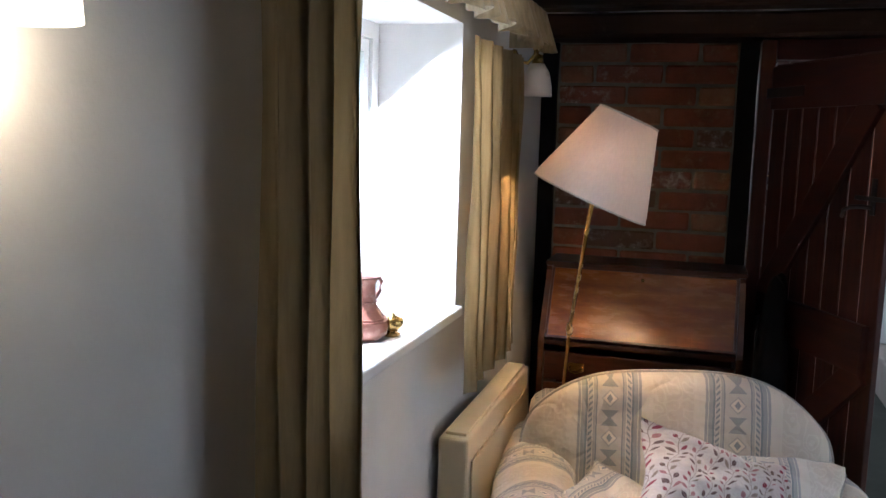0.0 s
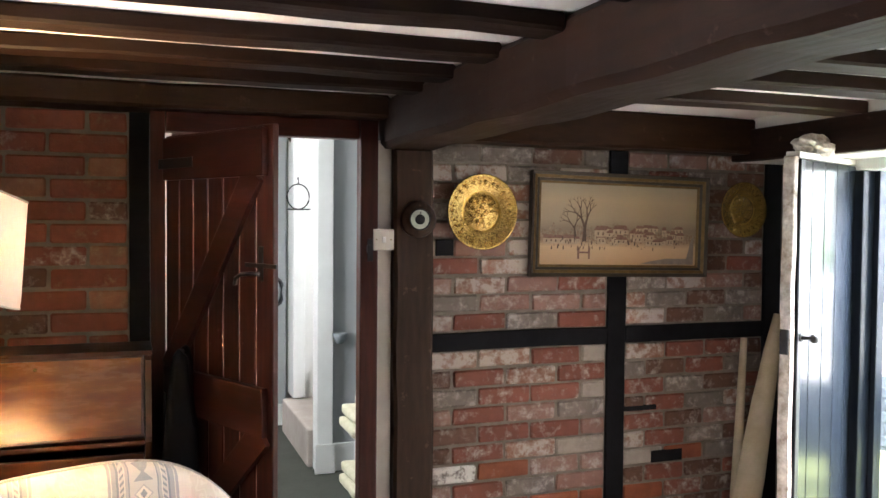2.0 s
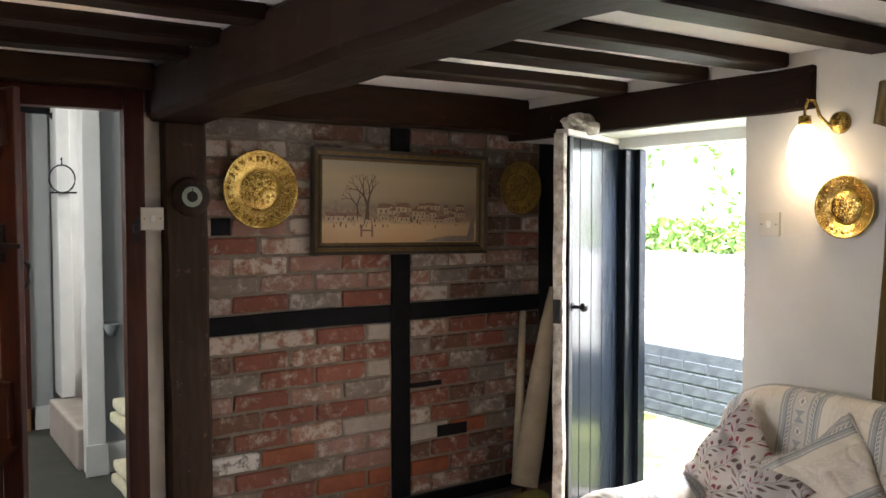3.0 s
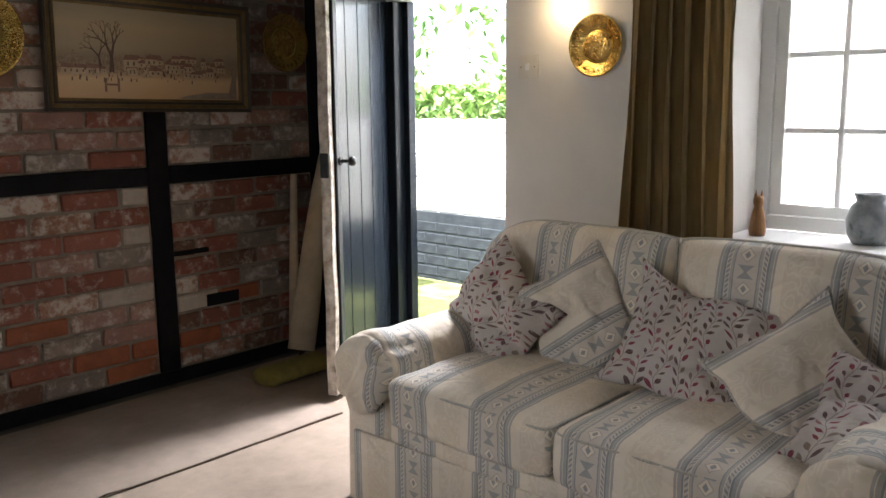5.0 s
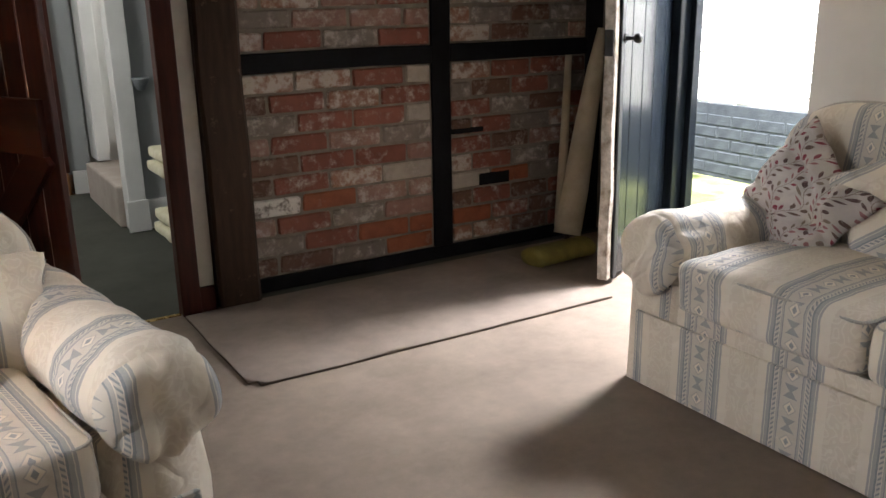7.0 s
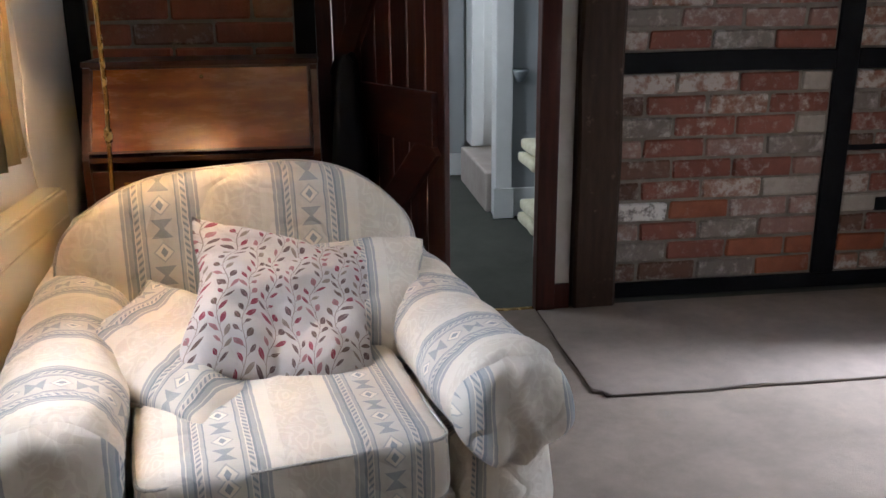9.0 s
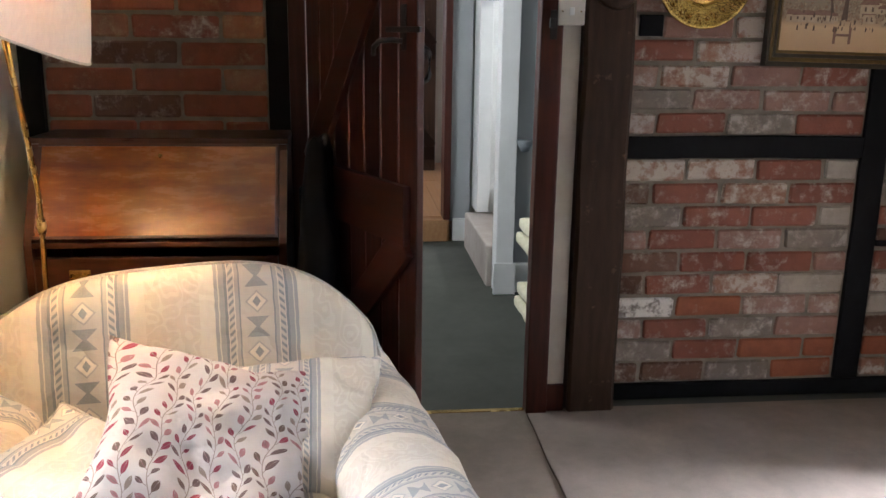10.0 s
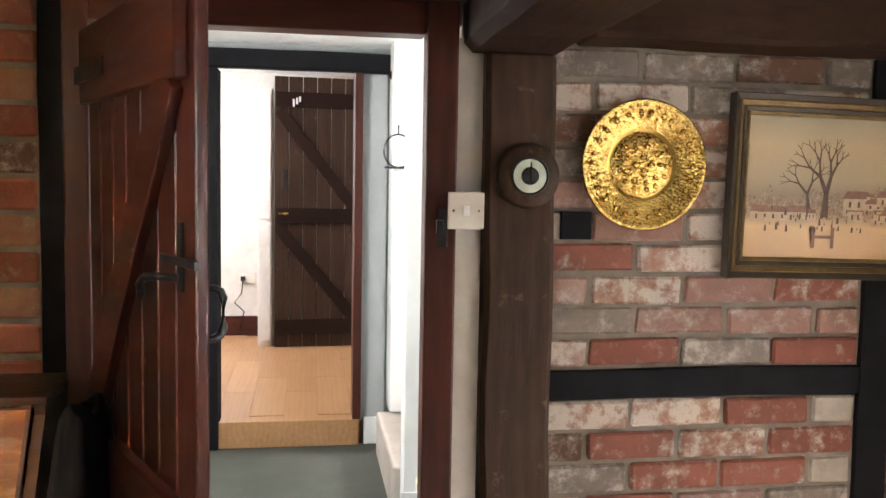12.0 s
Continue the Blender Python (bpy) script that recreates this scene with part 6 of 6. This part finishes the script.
# ---- ornaments on the sills ----
cat = thing("carved_cat", "small carved pale-wood cat sitting on the window sill", "ornament", pose(2.80, 1.515, ES, 0, 0, -60) @ Matrix.Diagonal((0.78, 0.78, 0.92, 1)))
part("cat_figure", lathe([(0.0, 0.0), (0.030, 0.0), (0.034, 0.02), (0.030, 0.05), (0.022, 0.085), (0.016, 0.10), (0.021, 0.115), (0.019, 0.132), (0.0, 0.142)], 16), M_CAT, cat, smooth=True)
for x in (-0.011, 0.011):
    part("ear", lathe([(0.0, 0.0), (0.009, 0.0), (0.0, 0.032)], 8, m=pose(x, 0, 0.128)), M_CAT, cat)
jug = thing("pottery_jar", "grey glazed pottery jar on the window sill", "jar", pose(2.85, 1.20, ES))
part("jar", lathe([(0.0, 0.0), (0.045, 0.0), (0.062, 0.03), (0.066, 0.07), (0.055, 0.11), (0.040, 0.125), (0.044, 0.14), (0.05, 0.15), (0.044, 0.15), (0.034, 0.125), (0.0, 0.02)], 28), M_CERAMIC, jug, smooth=True)
orn = thing("pottery_jug", "pink-brown glazed pottery jug with curved handle on the bright sill", "jug", pose(-0.93, 2.14, WS))
part("body", lathe([(0.0, 0.0), (0.044, 0.0), (0.058, 0.012), (0.062, 0.030), (0.056, 0.050), (0.040, 0.072), (0.031, 0.084), (0.034, 0.088), (0.030, 0.094), (0.029, 0.130), (0.036, 0.142), (0.041, 0.150), (0.037, 0.150), (0.027, 0.132), (0.026, 0.094), (0.0, 0.08)], 32), M_TERRA, orn, smooth=True)
for z, r in ((0.046, 0.0585), (0.052, 0.0555), (0.090, 0.0335)):
    part("ring", tube([(r * math.cos(w), r * math.sin(w), z) for w in [k * math.pi / 14 for k in range(28)]], 0.0022, 6, True), M_TERRA, orn, smooth=True)
part("jug_handle", tube([(0.012, 0.030, 0.140), (0.018, 0.052, 0.142), (0.022, 0.062, 0.128), (0.020, 0.056, 0.108), (0.014, 0.040, 0.090)], 0.0055, 8), M_TERRA, orn, smooth=True)
part("spout", tube([(0.0, -0.034, 0.135), (0.0, -0.046, 0.148), (0.0, -0.052, 0.152)], 0.008, 8, radii=[0.012, 0.009, 0.005]), M_TERRA, orn, smooth=True)
bell = thing("brass_dish", "small round brass dish standing before the jug on the bright sill", "dish", pose(-0.875, 2.19, WS))
part("dish_foot", lathe([(0.0, 0.0), (0.020, 0.0), (0.022, 0.006), (0.012, 0.010), (0.0, 0.010)], 20), M_BRASS_P, bell, smooth=True)
part("bowl", lathe([(0.0, 0.010), (0.016, 0.012), (0.028, 0.024), (0.030, 0.036), (0.026, 0.044), (0.010, 0.050), (0.006, 0.056), (0.0, 0.058)], 24), M_BRASS_P, bell, smooth=True)

flex = thing("lamp_flex", "white flex hanging down the wall below the wall lamp", "cable", pose(-0.835, 3.22, 1.68))
part("wire", tube([(0.004, 0.0, 0.0), (0.004, -0.03, -0.2), (0.006, -0.01, -0.38), (0.008, 0.06, -0.52), (0.006, 0.07, -0.7), (0.006, 0.04, -0.9), (0.02, 0.06, -1.2)], 0.003, 6), M_PLASTIC, flex, smooth=True)

# ---- outside ----
garden = finish("garden_wall", box(4.40, 4.62, 3.30, 9.0, -0.1, 1.13, 0.01), M_LIMEWASH, kind="structure")
tagged(garden, "whitewashed brick garden wall with black base", "wall")
hw = finish("outbuilding_wall", box(4.405, 4.62, -5.0, 3.295, -0.1, 2.6, 0.01), M_LIMEWASH, kind="structure")
tagged(hw, "whitewashed brick outbuilding wall", "wall")
rnd = random.Random(11)


def leaf_mass(name, label, boxes, count, size):
    bm = bmesh.new()
    for _ in range(count):
        x0, x1, y0, y1, z0, z1 = rnd.choice(boxes)
        c = Vector((rnd.uniform(x0, x1), rnd.uniform(y0, y1), rnd.uniform(z0, z1)))
        if noise.noise(c * 2.2) < -0.12:
            continue
        r = size * rnd.uniform(0.6, 1.3)
        m = Matrix.Translation(c) @ Euler((rnd.uniform(-1.2, 1.2), rnd.uniform(-1.2, 1.2), rnd.uniform(0, 6.3))).to_matrix().to_4x4()
        v = [bm.verts.new(m @ Vector(p)) for p in ((-r, 0, 0), (-0.2 * r, -0.45 * r, 0.1 * r), (r, 0, 0), (-0.2 * r, 0.45 * r, 0.1 * r))]
        bm.faces.new((v[0], v[1], v[2]))
        bm.faces.new((v[0], v[2], v[3]))
    t = thing(name, label, "climbing plant")
    part("leaves", bm, M_FOLIAGE, t)["kind"] = "stuff"
    bm = bmesh.new()
    for k in range(14):
        x0, x1, y0, y1, z0, z1 = boxes[0]
        y = y0 + (y1 - y0) * k / 13
        tube([(x0 + 0.5, y, -0.05), (x0 + 0.45, y + 0.1, 0.6), (x0 + 0.4, y - 0.05, 1.2)], 0.008, 5, bm=bm)
    part("stems", bm, M_OAK_Z, t)
    return t


leaf_mass("hedge", "bright green climbing plant over the whitewashed garden wall", [(4.45, 5.0, 3.4, 8.5, 1.15, 2.6), (4.40, 4.60, 3.4, 8.5, 1.12, 1.35)], 6500, 0.045)

# moss and weeds at the foot of the yard wall
bm = bmesh.new()
rnd = random.Random(21)
for _ in range(520):
    d_ = rnd.random() ** 1.6
    c = Vector((4.38 - 0.32 * d_, rnd.uniform(0.2, 5.2), -0.10 + 0.05 * (1 - d_) * rnd.random()))
    if noise.noise(c * 3.0) < -0.15:
        continue
    r = rnd.uniform(0.012, 0.035)
    bmesh.ops.create_icosphere(bm, subdivisions=1, radius=r, matrix=Matrix.Translation(c) @ Matrix.Diagonal((1.2, 1.3, 0.6, 1)))
for v_ in bm.verts:
    v_.co += noise.noise_vector(v_.co * 60) * 0.006
moss = finish("moss", bm, M_MOSS, smooth=True)
tagged(moss, "yellow-green moss along the black plinth of the yard wall", "moss", kind="stuff")

# ---- bricks, last ----
brick_meshes = {}


def brick_mesh(w, h, mt, v):
    key = (round(w, 3), round(h, 3), mt.name, v)
    if key not in brick_meshes:
        bm = box(-w / 2, w / 2, -0.0, 0.03, -h / 2, h / 2, 0.006, 1)
        for q in bm.verts:
            q.co += Vector((noise.noise(q.co * 30 + Vector((v * 9, 0, 0))), 0.7 * noise.noise(q.co * 40 + Vector((0, v * 5, 0))), noise.noise(q.co * 30 + Vector((0, 0, v * 7))))) * 0.006
        me = bpy.data.meshes.new("brick")
        bm.to_mesh(me)
        bm.free()
        me.materials.append(mt)
        brick_meshes[key] = me
    return brick_meshes[key]


def lay(x0, x1, z0, z1, codes, parent, seed, length=0.236, short_first=False):
    """Courses from the top down; a capital is a whole brick, a small letter a half."""
    rnd = random.Random(seed)
    rows = len(codes)
    ph = (z1 - z0) / rows
    for r, code in enumerate(codes):
        z = z1 - (r + 0.5) * ph
        total = sum(1.0 if c.isupper() else 0.52 for c in code)
        unit = (x1 - x0) / total
        x = x0
        for c in code:
            ln = unit * (1.0 if c.isupper() else 0.52)
            j0, j1 = rnd.uniform(0.004, 0.007), rnd.uniform(0.004, 0.007)
            a, b = x + j0, x + ln - j1
            x += ln
            ob = new("brick", brick_mesh(round((b - a) / 0.005) * 0.005, ph - 0.013, BRICKS[c.upper()], rnd.randrange(4)))
            ob.parent = parent
            ob.matrix_local = pose((a + b) / 2, WN + rnd.uniform(-0.004, 0.003), z + rnd.uniform(-0.0015, 0.0015), rnd.uniform(-0.6, 0.6), rnd.uniform(-0.5, 0.5), rnd.uniform(-0.5, 0.5))


def courses(rows, whole, weights, seed):
    rnd = random.Random(seed)
    out = []
    for r in range(rows):
        row = "".join(rnd.choices(list(weights), list(weights.values()), k=whole))
        h = rnd.choices(list(weights), list(weights.values()))[0].lower()
        out.append(h + row if r % 2 else row + h)
    return out


DULL = {"R": 4, "D": 5, "W": 3, "G": 3, "P": 2, "O": 1, "C": 1}
lay(1.105, 1.998, 0.062, 0.899, ["WWRc", "dRWR", "GRRc", "pRPG", "DRRp", "dRWC", "XOPp", "pRGP", "GROo", "dDGO"], wall_n, 1)
lay(2.097, 2.884, 0.062, 0.899, ["WRRd", "gDRG", "RGDr", "dRGW", "RDPd", "wRGD", "COGr", "dRDR", "ORDw", "wWDR"], wall_n, 2)
lay(1.105, 1.998, 0.978, 1.791, ["GGDg", "wWGW", "DWRw", "gDWP", "PWWr", "cPWP", "RWRr", "pWPR", "GPPp", "pRGR"], wall_n, 3)
lay(2.097, 2.884, 0.978, 1.791, courses(5, 3, DULL, 6) + ["RGDw", "wPDR", "GWPd", "wGDG", "WDGp"], wall_n, 4)
lay(-0.774, -0.073, 0.86, 1.862, courses(12, 2, {"S": 6, "T": 3, "D": 2, "R": 2}, 9), wall_n, 5)
air = finish("air_brick", box(2.25, 2.42, WN - 0.006, WN + 0.01, 0.32, 0.375, 0.003), M_BLACK, wall_n)
air = finish("air_brick", box(2.10, 2.27, WN - 0.007, WN + 0.01, 0.575, 0.598, 0.003), M_BLACK, wall_n)
air = finish("air_brick", box(1.155, 1.235, WN - 0.007, WN + 0.01, 1.31, 1.38, 0.003), M_BLACK, wall_n)
plinth = finish("plinth", box(4.385, 4.398, -5.0, 9.0, -0.1, 0.50, 0.003), M_PLINTH, kind="structure")
tagged(plinth, "black tarred brick plinth of the whitewashed wall", "plinth")
for mt_, zlo, rows, x_, xs in ((M_PLINTH, 0.05, 5, 4.393, 0), (M_LIMEWASH, 0.505, 8, 4.404, 0)):
    me_cache = {}
    for r in range(rows):
        for k in range(24):
            y = 2.9 + 0.23 * k * 0.85 + (0.11 if r % 2 else 0)
            if y > 5.9:
                continue
            if mt_ is M_LIMEWASH and y < 0:
                continue
            if "m" not in me_cache:
                bm = box(-0.012, 0.0, -0.09, 0.09, -0.033, 0.033, 0.004, 1)
                me = bpy.data.meshes.new("brick")
                bm.to_mesh(me)
                bm.free()
                me.materials.append(mt_)
                me_cache["m"] = me
            ob = new("brick", me_cache["m"])
            ob.parent = plinth if mt_ is M_PLINTH else garden
            ob.matrix_world = pose(x_ + rnd.uniform(-0.002, 0.002), y, zlo + 0.077 * r + 0.04)
